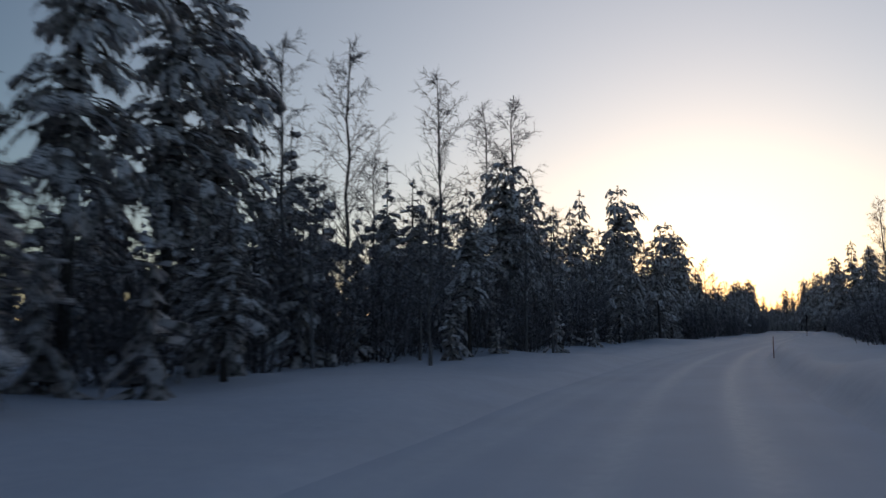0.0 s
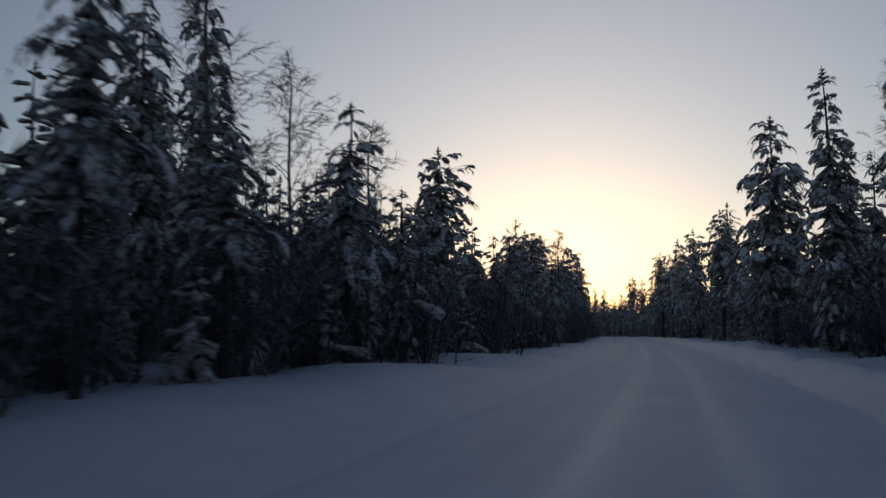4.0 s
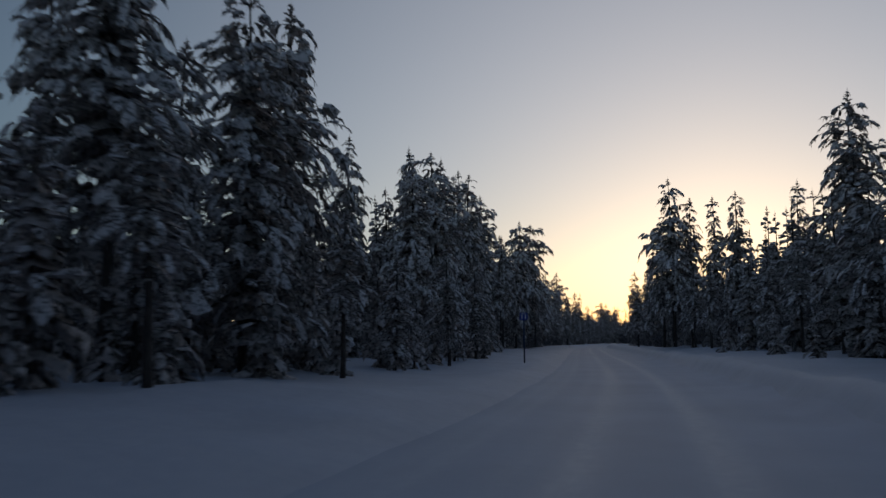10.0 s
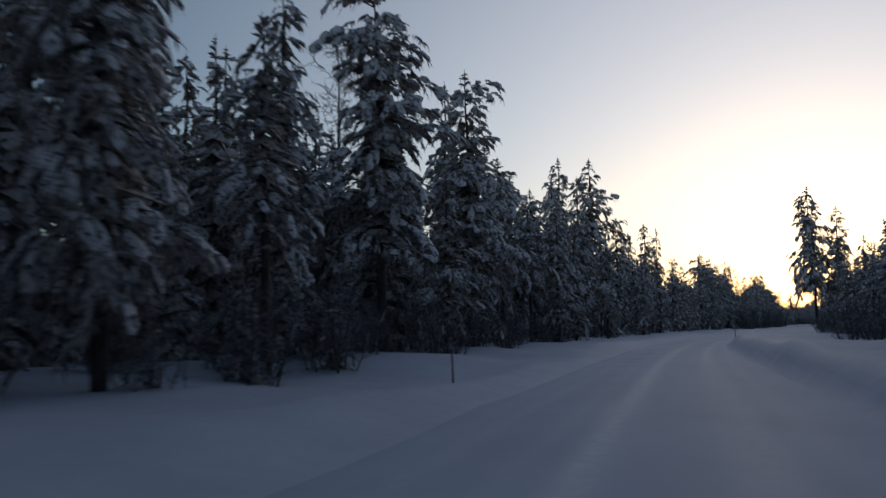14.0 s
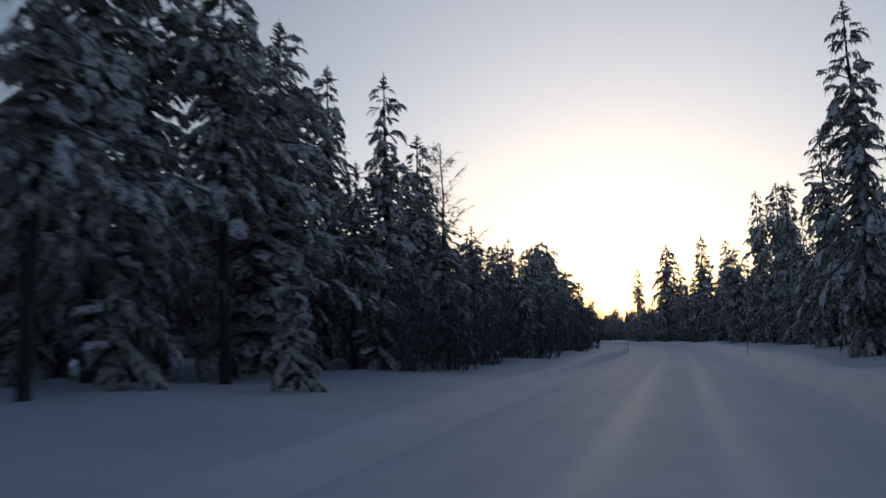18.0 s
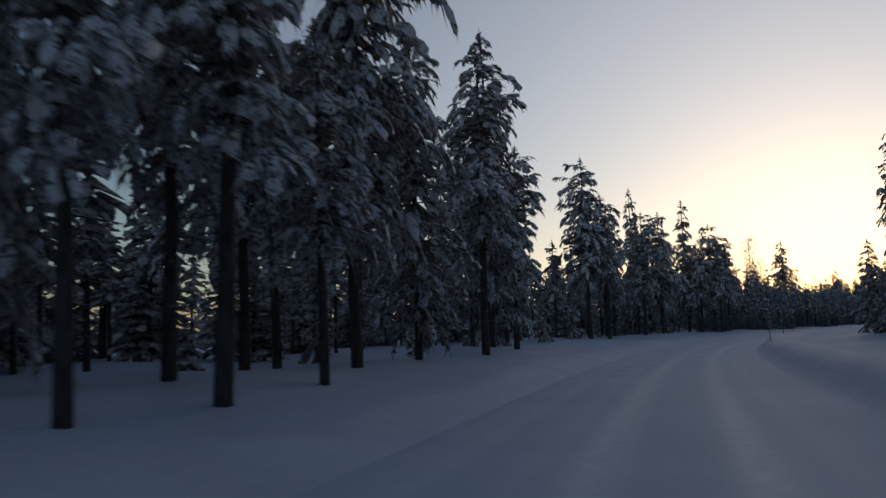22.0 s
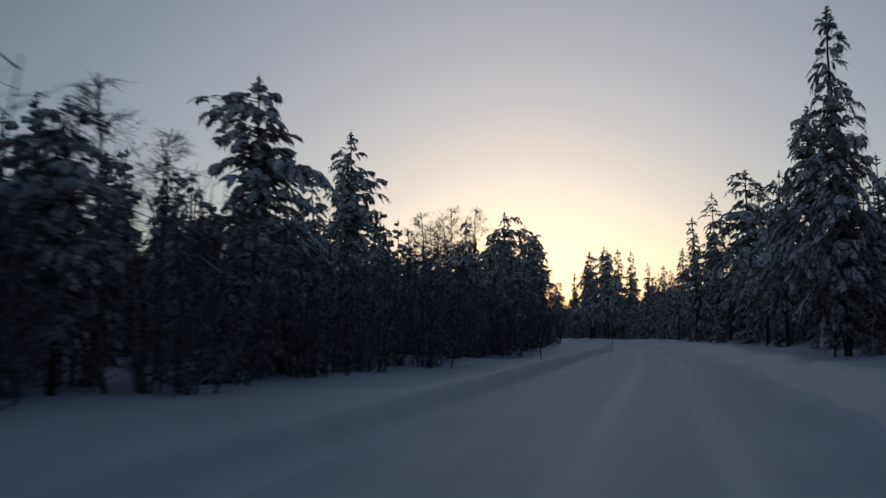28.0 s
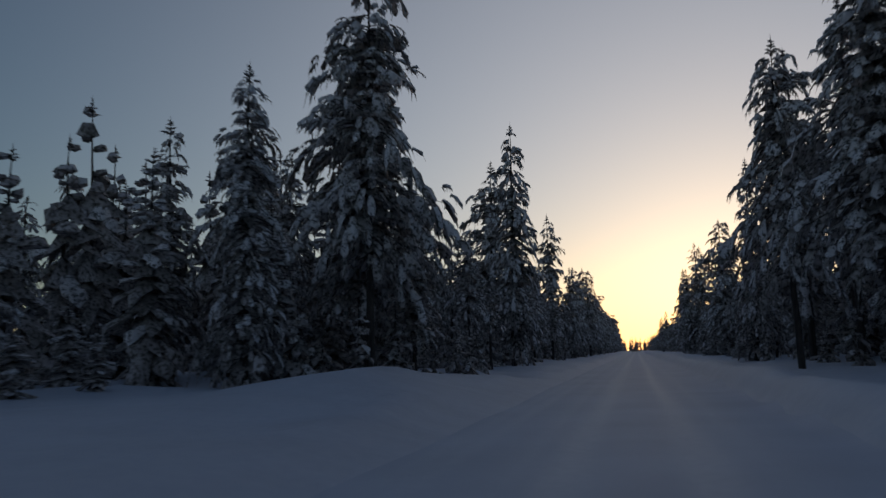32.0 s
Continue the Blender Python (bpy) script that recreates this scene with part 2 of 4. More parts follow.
def snow_height(lat, x, y):
    a = (ROAD_LEFT - lat + bank_left(y)) if lat < 0 else (lat - ROAD_RIGHT + bank_in(y))
    if a < (-0.9 if lat < 0 else -0.4):
        return -0.12
    z = float(np.interp(a, [-0.4, -0.05, 0.1, 0.35, 0.7, 1.5, 2.4, 4, 8, 28, 80, 110], [-0.06, 0.03, 0.16, 0.38, 0.44, 0.34, 0.28, 0.36, 0.5, 0.7, 0.6, -0.5]))
    if lat < 0:
        # mostly a soft slope on this side, cut to a ledge by the plough in two stretches
        soft = float(np.interp(a, [-0.9, -0.5, 0.0, 0.5, 1.1, 1.8, 2.6, 4, 8, 28, 80, 110], [-0.08, 0.01, 0.12, 0.24, 0.31, 0.33, 0.35, 0.4, 0.5, 0.7, 0.6, -0.5]))
        z = float(np.interp(a, [-0.4, -0.05, 0.08, 0.2, 0.34, 0.7, 1.5, 2.4, 4, 8, 28, 80, 110], [-0.08, 0.0, 0.06, 0.4, 0.5, 0.46, 0.36, 0.3, 0.36, 0.5, 0.7, 0.6, -0.5]))
        cut = min(1.0, sum(1.3 * math.exp(-((y - c) / 40) ** 2) for c in (640, 930)))
        z = soft + (z - soft) * cut
    if lat > 0:
        z += 0.22 * math.exp(-((a - 0.9) / 0.6) ** 2)
    k = min(1.0, max(0.0, a / 1.5))
    z += k * 0.4 * noise.noise((x * 0.14, y * 0.14, 3.0)) + k * 0.12 * noise.noise((x * 0.5, y * 0.5, 7.0))
    z += 0.08 * min(1.0, max(0.0, a)) * noise.noise((x * 1.3, y * 1.3, 1.0))
    z += 0.13 * math.exp(-((a - 0.8) / 0.6) ** 2) * noise.noise((x * 0.9, y * 0.9, 11.0))
    for mx, my, wide, deep, high in MOUNDS:
        z += high * math.exp(-((x - mx) / deep) ** 2 - ((y - my) / wide) ** 2) * (1 + 0.25 * noise.noise((x * 0.8, y * 0.8, 6.0)))
    return z


# ---- mesh helpers ----
class Build:
    def __init__(self):
        self.v, self.f, self.m = [], [], []

    def face(self, pts, mat=0):
        k = len(self.v)
        self.v += [tuple(p) for p in pts]
        self.f.append(tuple(range(k, k + len(pts))))
        self.m.append(mat)

    def grid(self, rings, mat=0, closed=True):
        k, w = len(self.v), len(rings[0])
        for r in rings:
            self.v += [tuple(p) for p in r]
        for i in range(len(rings) - 1):
            for j in range(w if closed else w - 1):
                a, b = k + i * w + j, k + i * w + (j + 1) % w
                self.f.append((a, b, b + w, a + w))
                self.m.append(mat)

    def tube(self, pts, radii, sides=6, mat=0):
        rings = []
        for i, (p, r) in enumerate(zip(pts, radii)):
            t = (pts[min(i + 1, len(pts) - 1)] - pts[max(i - 1, 0)]).normalized()
            u = t.orthogonal().normalized()
            w = t.cross(u)
            rings.append([p + (u * math.cos(q) + w * math.sin(q)) * r for q in [2 * math.pi * k / sides for k in range(sides)]])
        self.grid(rings, mat)

    def mesh(self, name, mats, smooth=False):
        me = bpy.data.meshes.new(name)
        me.from_pydata(self.v, [], self.f)
        for m in mats:
            me.materials.append(m)
        me.polygons.foreach_set("material_index", self.m)
        me.polygons.foreach_set("use_smooth", [smooth] * len(self.f))
        me.update()
        return me


def child(name, me, parent, label=""):
    ob = new(name, me)
    ob.parent = parent
    return tagged(ob, label) if label else ob


# ---- ground ----
def strip(name, lats, step, height, mat):
    idx = list(range(0, len(LINE), step))
    v = []
    for i in idx:
        for la in lats:
            x, y = along(i, la)
            v.append((x, y, height(la, x, y)))
    w = len(lats)
    f = [(a * w + b, a * w + b + 1, a * w + w + b + 1, a * w + w + b) for a in range(len(idx) - 1) for b in range(w - 1)]
    me = bpy.data.meshes.new(name)
    me.from_pydata(v, [], f)
    me.materials.append(mat)
    me.polygons.foreach_set("use_smooth", [True] * len(f))
    return new(name, me)


side = [0.0, 0.12, 0.24, 0.36, 0.5, 0.7, 1.1, 1.5, 2.0, 2.5, 3.1, 3.8, 4.6, 5.6, 7, 9, 12, 16, 22, 30, 45, 70, 108]
lats = [ROAD_LEFT - a for a in reversed(side)] + [ROAD_LEFT + a for a in (0.15, 0.3, 0.45, 0.6, 0.8, 1.0, 1.2, 1.4, 1.6, 1.8, 2.1, 2.5)] + [0.0, 0.6, 1.0, 1.3, 1.5, 1.7, 1.85, 2.0, 2.15, 2.3, 2.5, 2.7, 2.85] + [ROAD_RIGHT + a for a in side]
tagged(strip("ground_snow_verge", lats, 2, snow_height, SNOW_GROUND), "untouched blue-grey snow banked up beside the road", "snow", kind="structure")


def rut_depth(la):
    return sum(math.exp(-((la - r) / 0.2) ** 2) * d for r, d in zip((-2.9, -2.45, -1.55, -1.0, -0.75, 0.6, 0.85, 1.5), (0.35, 0.4, 0.3, 0.7, 0.5, 0.8, 0.4, 0.25)))


def road_height(la, x, y):
    edge = min(la - ROAD_LEFT, ROAD_RIGHT - la)
    z = -0.035 * rut_depth(la) + 0.012 * noise.noise((x * 0.9, y * 0.9, 5.0)) + 0.02 * noise.noise((x * 0.2, y * 0.2, 2.0))
    rough = 1 + noise.noise((x * 0.6, y * 0.6, 9.0)) if la > 0 else 0.15
    return z + 0.10 * max(0.0, 1 - edge / 0.5) ** 2 * rough


road_lats = [float(a) for a in np.linspace(ROAD_LEFT - 0.15, ROAD_RIGHT + 0.15, 56)]
road = strip("road", road_lats, 2, road_height, ROAD)
tagged(road, "narrow forest road of packed snow with worn wheel tracks", "road", kind="structure")
rut = road.data.attributes.new("rut", "FLOAT", "POINT")
count = len(road.data.vertices) // 56
vals = []
for a in range(count):
    fade = 0.8 + 0.5 * noise.noise((a * 0.05, 0.0, 4.0))
    vals += [min(1.0, max(0.0, rut_depth(la) * (fade + 0.6 * noise.noise((a * 0.11, la * 2.5, 8.0))))) for la in road_lats]
rut.data.foreach_set("value", vals)

far = Build()
for i in range(12):
    for j in range(12):
        x0, y0 = -3000 + i * 500, -2500 + j * 500
        far.face([(x0, y0, -0.55), (x0 + 500, y0, -0.55), (x0 + 500, y0 + 500, -0.55), (x0, y0 + 500, -0.55)])
tagged(new("ground", far.mesh("ground", [SNOW_GROUND])), "flat snow-covered ground reaching the horizon", "ground", kind="structure")


# ---- trees: a few of each kind are grown, and then set out ----
def rnd(a, b):
    return random.uniform(a, b)


def fan(b, hub, ring):
    k = len(b.v)
    b.v += [tuple(hub)] + [tuple(p) for p in ring]
    n = len(ring)
    for j in range(n):
        b.f.append((k, k + 1 + j, k + 1 + (j + 1) % n))
        b.m.append(0)


def paw(needle, snow, path, wide, thick, load, fringe):
    """A twig spray that bends along path: a rounded pad of snow on top, dark needles below, a fringe of twigs hanging from its rim."""
    n = len(path)
    tops, rims = [], []
    for k, p in enumerate(path[:-1]):
        u = k / (n - 1)
        w = wide * (0.5 + 1.3 * u - 0.75 * u * u) * rnd(0.75, 1.25)
        h = thick * (0.6 + 0.9 * u * (1.2 - u)) * rnd(0.7, 1.3)
        t = (path[k + 1] - path[max(0, k - 1)]).normalized()
        s = Vector((-t.y, t.x, 0))
        s = s.normalized() if s.length > 0.05 else Vector((1, 0, 0))
        o = t.cross(s)
        o = -o if o.z < 0 else o
        ring = [p + s * w + o * rnd(-0.2, 0.1) * h, p + s * w * rnd(0.4, 0.65) + o * h, p - s * w * rnd(0.4, 0.65) + o * h * rnd(0.8, 1.1), p - s * w + o * rnd(-0.2, 0.1) * h]
        tops.append(ring)
        rims.append(p - o * h * rnd(0.35, 0.7))
    end = path[-1]
    laden = random.random() < load
    if laden or not fringe:
        up = snow if laden else needle
        k = len(up.v)
        for ring in tops:
            up.v += [tuple(p) for p in ring]
        up.v.append(tuple(end))
        for i in range(n - 2):
            for j in range(3):
                a = k + 4 * i + j
                up.f.append((a, a + 1, a + 5, a + 4))
        a = k + 4 * (n - 2)
        up.f += [(a, a + 1, k + 4 * (n - 1)), (a + 1, a + 2, k + 4 * (n - 1)), (a + 2, a + 3, k + 4 * (n - 1))]
        up.m += [0] * (3 * (n - 2) + 3)
    else:
        fringe *= 2
    k = len(needle.v)
    for ring, low in zip(tops, rims):
        needle.v += [tuple(ring[0]), tuple(low), tuple(ring[3])]
    needle.v.append(tuple(end + (end - path[-2]) * 0.08))
    for i in range(n - 2):
        for j in range(2):
            a = k + 3 * i + j
            needle.f.append((a, a + 3, a + 4, a + 1))
    a = k + 3 * (n - 2)
    needle.f += [(a, k + 3 * (n - 1), a + 1), (a + 1, k + 3 * (n - 1), a + 2)]
    needle.m += [0] * (2 * (n - 2) + 2)
    ahead = (end - path[-2]).normalized()
    for q in range(fringe):
        i = random.randrange(n - 1)
        p = tops[i][0].lerp(rims[i], rnd(0, 0.6)) if q % 2 else tops[i][3].lerp(rims[i], rnd(0, 0.6))
        if q % 5 == 4:
            p = end
        side = (p - path[i]).normalized() if p is not end else ahead
        reach = wide * rnd(0.6, 2.0) if laden else wide * rnd(0.8, 2.6)
        tip = p + (side * rnd(0.1, 0.8) + ahead * rnd(0.0, 0.9) + Vector((0, 0, -rnd(0.1, 1.0)))) * reach
        d = Vector((rnd(-1, 1), rnd(-1, 1), rnd(-0.5, 0.5))).normalized() * rnd(0.016, 0.04)
        needle.face((p - d, p + d, tip))


def bough(wood, needle, snow, root, az, length, up, droop, wide, load, detail):
    """A limb that arches out and hangs at its end, with shorter side sprays in pairs."""
    out = Vector((math.cos(az), math.sin(az), 0))
    sidew = Vector((-out.y, out.x, 0))
    bend = rnd(-0.22, 0.22)
    power = rnd(1.7, 2.4)

    def spine(u):
        return root + out * (length * (u - 0.2 * droop * u ** 3)) + sidew * (bend * length * u * u) + Vector((0, 0, length * (up * u - droop * u ** power)))

    if length > 0.9 and detail:
        wood.tube([root, spine(0.3), spine(0.8)], [0.035, 0.025, 0.01], 3)
    if not detail:
        w = wide * (0.5 + 0.3 * length)
        paw(needle, snow, [spine(0.2), spine(0.8), spine(1.0)], w, w * rnd(0.6, 1.0), load, 0)
        return
    fringe = (0, 5, 7)[detail]
    # some limbs carry nearly all of the snow, others have shed theirs
    full = random.random() < 0.58
    load, wide = (min(1.0, load * 1.35), wide * 1.12) if full else (load * 0.3, wide * 0.9)
    count = max(1, round(length * (4.6 if detail > 1 else 2.2)))
    for k in range(count):
        # clumps crowd the outer two thirds of the limb, the last one at its end
        u = 1.0 - 0.78 * (k / count) ** 1.15 + rnd(-0.05, 0.03)
        spread = rnd(-1, 1) * (k > 0)
        b = spine(u - 0.12) + sidew * spread * 0.3 * length * min(1.0, 2.4 * u * (1.2 - u)) + Vector((0, 0, rnd(-0.12, 0.1)))
        tang = (spine(u) - spine(u - 0.15)).normalized()
        d = (tang + sidew * (1.1 * spread + rnd(-0.4, 0.4)) + Vector((0, 0, rnd(-0.25, 0.3)))).normalized()
        ln = rnd(0.24, 0.54) * (0.75 + 0.22 * min(2.0, length)) * (1.35 if detail == 1 else 1.0)
        sag = rnd(0.2, 1.0)
        path = [b + d * ln * q + Vector((0, 0, -sag * ln * q * q)) for q in ((0.0, 0.45, 0.85, 1.0) if detail > 1 else (0.0, 0.7, 1.0))]
        big = rnd(1.4, 2.2) if random.random() < 0.1 * load else rnd(0.6, 1.15)
        paw(needle, snow, path, wide * big, wide * big * rnd(0.6, 1.1), load, fringe)


def conifer(seed, height, bare, reach, gap, per, shape, load, wide=0.2, lop=0.0, core=0.5, detail=2, hang=1.0):
    random.seed(seed)
    wood, needle, snow = Build(), Build(), Build()
    pts, radii = [], []
    lean = (rnd(-0.02, 0.02), rnd(-0.02, 0.02))
    for k in range(8):
        u = k / 7
        pts.append(Vector((lean[0] * height * u + rnd(-0.05, 0.05), lean[1] * height * u + rnd(-0.05, 0.05), height * u - 0.3 * (k == 0))))
        radii.append(0.0115 * height * (1 - u) ** 0.8 + 0.012)
    wood.tube(pts, radii, (5, 6, 9)[detail])

    def stem(z):
        q = max(0.0, min(6.999, 7 * z / height))
        p = pts[int(q)].lerp(pts[int(q) + 1], q - int(q))
        return Vector((p.x, p.y, z))

    z = bare * height
    turn = rnd(0, 6)
    bulge = [rnd(0.78, 1.18) for k in range(12)]
    spire = height * rnd(0.935, 0.965)
    while z < spire:
        fr = (z - bare * height) / (height * (1 - bare))
        env = reach * ((1 - fr) ** shape) * min(1.0, 0.6 + fr * 2.4) * bulge[int(fr * 11.9)]
        count = per if fr < 0.75 else max(4, per - 1)
        # dark needles round the stem, where the boughs crowd together
        rr = env * core
        hub = stem(min(height, z + gap * 0.6))
        ring = []
        for j in range(10 if detail else 6):
            q = turn + 2 * math.pi * j / (10 if detail else 6)
            ra = rr * (rnd(0.8, 1.4) if j % 2 else rnd(0.2, 0.5))
            ring.append(stem(z) + Vector((math.cos(q) * ra, math.sin(q) * ra, rnd(-0.5, 0.05) * gap - (0.35 * rr if j % 2 else 0))))
        if fr < 0.7:
            fan(needle, hub, ring)
        for j in range(count):
            if random.random() < 0.08:
                continue
            az = turn + 2 * math.pi * j / count + rnd(-0.6, 0.6)
            ln = max(0.3, env * rnd(0.5, 1.2) * (1 + lop * math.sin(az + z * 0.9)))
            if lop > 0.25 and random.random() < 0.03:
                ln *= 1.4
            zz = min(height - 0.5, z + rnd(-0.8, 0.8) * gap)
            up = 0.02 + 0.5 * fr + rnd(-0.15, 0.2)
            fall = hang * rnd(0.35, 1.15) * (1.1 - 0.55 * fr)
            bough(wood, needle, snow, stem(zz), az, ln, up, fall, wide * (1 - 0.35 * fr), load * max(0.1, min(1.0, 2.2 * zz / height - 0.1)), detail)
        turn += 1.9
        z += gap * rnd(0.8, 1.2) * (1 - 0.35 * fr)
    # the spire: a bare leader with stars of short upturned twigs, little snow on them
    tip = stem(height)
    wood.tube([stem(spire), tip], [0.03, 0.014], 4)
    zz = spire
    while zz < height:
        left = height - zz
        for j in range(5 if detail else 3):
            az = turn + j * 2 * math.pi / 5 + rnd(-0.3, 0.3)
            out = Vector((math.cos(az), math.sin(az), 0))
            ln = (0.1 + 0.5 * left) * rnd(0.7, 1.15)
            b = stem(zz + rnd(-0.06, 0.06))
            path = [b + out * ln * q + Vector((0, 0, ln * (0.75 * q - 0.45 * q * q))) for q in (0.05, 0.55, 1.0)]
            ww = 0.05 + 0.07 * left
            paw(needle, snow, path, ww, ww * 0.7, load * 0.55, 2 if detail else 0)
        turn += 0.6
        zz += 0.16 + 0.16 * left
    for k in range(4):
        d = Vector((rnd(-1, 1), rnd(-1, 1), 0)).normalized() * 0.035
        needle.face((tip - d - Vector((0, 0, 0.25)), tip + d - Vector((0, 0, 0.25)), tip + Vector((0, 0, rnd(0.1, 0.35)))))
    # dead stubs and bare twigs below the crown
    zz = max(0.8, bare * height * 0.3)
    while zz < bare * height:
        az = rnd(0, 6.28)
        end = stem(zz) + Vector((math.cos(az), math.sin(az), -0.2)) * rnd(0.3, 1.4)
        wood.tube([stem(zz), end], [0.022, 0.007], 3)
        if detail > 1:
            for q in range(4):
                c = stem(zz).lerp(end, rnd(0.3, 1.0))
                d = Vector((rnd(-1, 1), rnd(-1, 1), rnd(-0.8, 0.2))) * 0.4
                e = Vector((rnd(-1, 1), rnd(-1, 1), rnd(-1, 1))) * 0.012
                needle.face((c - e, c + e, c + d))
        zz += rnd(0.2, 0.6)
    return [("trunk", wood.mesh("trunk", [BARK], True)), ("crown", needle.mesh("crown", [NEEDLES], True)), ("snow_load", snow.mesh("snow_load", [SNOW_LOAD], True))]


def birch_kit(seed, height):
    random.seed(seed)
    wood, twigs = Build(), Build()
    lean = Vector((rnd(-0.05, 0.05), rnd(-0.05, 0.05), 1))
    trunk = [lean * (height * k / 8) + Vector((rnd(-0.1, 0.1), rnd(-0.1, 0.1), -0.3 * (k == 0))) for k in range(9)]
    wood.tube(trunk, [0.0075 * height * (1 - k / 8.6) ** 0.8 + 0.01 for k in range(9)], 7)
    z = 0.28
    while z < 0.97:
        k = z * 8
        root = trunk[int(k)].lerp(trunk[min(8, int(k) + 1)], k - int(k))
        az = rnd(0, 6.28)
        ln = height * rnd(0.1, 0.22) * (1.1 - z) ** 0.9 * 1.45
        out = Vector((math.cos(az), math.sin(az), 0))
        limb = [root + out * ln * u + Vector((0, 0, ln * (1.25 * u - 0.3 * u * u))) + Vector((rnd(-1, 1), rnd(-1, 1), rnd(-1, 1))) * 0.06 * ln * (u > 0) for u in (0, 0.3, 0.6, 1.0)]
        wood.tube(limb, [0.045 * (1.1 - z), 0.032 * (1.1 - z), 0.02 * (1.1 - z), 0.006], 4)
        for q in range(16):
            u = rnd(0.15, 1.0) * 2.999
            b = limb[int(u)].lerp(limb[int(u) + 1], u - int(u))
            d = (out * rnd(0.1, 0.8) + Vector((rnd(-0.7, 0.7), rnd(-0.7, 0.7), rnd(-0.15, 1.1)))).normalized() * rnd(0.3, 0.9) * (1.25 - 0.5 * z)
            tip = b + d + Vector((0, 0, -0.1))
            twigs.tube([b, b.lerp(tip, 0.5) + Vector((0, 0, 0.06)), tip], [0.014, 0.01, 0.004], 3)
            for s in range(3):
                c = b.lerp(tip, rnd(0.3, 1.0))
                e = c + (d.normalized() * 0.5 + Vector((rnd(-0.6, 0.6), rnd(-0.6, 0.6), rnd(-0.5, 0.4)))) * rnd(0.25, 0.6)
                w = Vector((rnd(-1, 1), rnd(-1, 1), rnd(-1, 1))) * 0.012
                twigs.face((c - w, c + w, e))
        z += rnd(0.010, 0.026)
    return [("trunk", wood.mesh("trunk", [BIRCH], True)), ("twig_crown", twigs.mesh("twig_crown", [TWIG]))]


def thicket_kit(seed, height):
    random.seed(seed)
    wood, twigs = Build(), Build()
    for k in range(18):
        az, sp = rnd(0, 6.28), rnd(0.1, 1.3)
        foot = Vector((math.cos(az) * sp * 0.7, math.sin(az) * sp * 0.7, -0.15))
        top = foot + Vector((math.cos(az) * sp * 0.7 + rnd(-0.4, 0.4), math.sin(az) * sp * 0.7 + rnd(-0.4, 0.4), height * rnd(0.55, 1.0)))
        mid = foot.lerp(top, 0.5) + Vector((rnd(-0.15, 0.15), rnd(-0.15, 0.15), 0))
        wood.tube([foot, mid, top], [0.022, 0.016, 0.006], 4)
        for q in range(46):
            u = rnd(0.06, 1.0)
            b = foot.lerp(mid, u * 2) if u < 0.5 else mid.lerp(top, u * 2 - 1)
            d = Vector((rnd(-1, 1), rnd(-1, 1), rnd(-0.1, 0.9))).normalized() * rnd(0.3, 0.85)
            w = Vector((rnd(-1, 1), rnd(-1, 1), 0)) * 0.024
            twigs.face((b - w, b + w, b + d))
            c = b + d * 0.5
            e = c + Vector((rnd(-1, 1), rnd(-1, 1), rnd(-0.4, 0.5))) * 0.3
            twigs.face((c - w * 0.8, c + w * 0.8, e))
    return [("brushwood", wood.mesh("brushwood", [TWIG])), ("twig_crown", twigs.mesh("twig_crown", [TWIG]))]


KITS = {
    "pine": [conifer(10 + k, 14, 0.16 + 0.05 * k, 3.0, 0.64, 6, 0.5, 0.74, 0.155, 0.36, 0.45, 2, 0.8) for k in range(5)],
    "spruce": [conifer(20 + k, 14, 0.05 + 0.03 * k, 2.3, 0.58, 6, 0.68, 0.68, 0.135, 0.2, 0.5, 2, 0.85) for k in range(5)],
    "tall_pine": [conifer(30 + k, 15, 0.4, 2.5, 0.62, 6, 0.46, 0.7, 0.15, 0.35, 0.3, 2, 0.8) for k in range(3)],
    "slim_pine": [conifer(40 + k, 13, (0.08, 0.34, 0.2, 0.4)[k], 2.1, 0.66, 5, 0.66, 0.6, 0.175, 0.25, 0.55, 1, 0.85) for k in range(4)],
    "pine_far": [conifer(110 + k, 14, 0.18 + 0.05 * k, 3.0, 0.64, 6, 0.52, 0.7, 0.155, 0.28, 0.45, 2, 0.8) for k in range(4)],
    "spruce_far": [conifer(120 + k, 14, 0.05 + 0.03 * k, 2.35, 0.6, 6, 0.7, 0.66, 0.135, 0.2, 0.5, 2, 0.85) for k in range(4)],
    "birch": [birch_kit(50 + k, 14) for k in range(3)],
    "thicket": [thicket_kit(60 + k, 4.0) for k in range(3)],
}
GROWN = {"pine": 14, "spruce": 14, "tall_pine": 15, "slim_pine": 13, "birch": 14, "thicket": 4}
WORDS = {
    "pine": ("pine_tree", "broad dark pine bowed under thick clumps of snow", "tree", "pines along the road"),
    "spruce": ("spruce_tree", "narrow pointed spruce with snow on drooping boughs", "tree", "spruces along the road"),
    "tall_pine": ("tall_pine_tree", "tall pine with a bare dark trunk and snowy crown", "tree", "bare-trunked pines along the road"),
    "slim_pine": ("young_pine_tree", "slim frosted pine standing inside the snowy forest", "tree", "pines inside the forest"),
    "birch": ("birch_tree", "bare leafless birch with frosted fine twigs", "tree", "bare birches along the road"),
    "thicket": ("thicket", "dark leafless roadside brush with frosted twigs", "bush", "brush along the road"),
}
dice = random.Random(5)
TAKEN = []


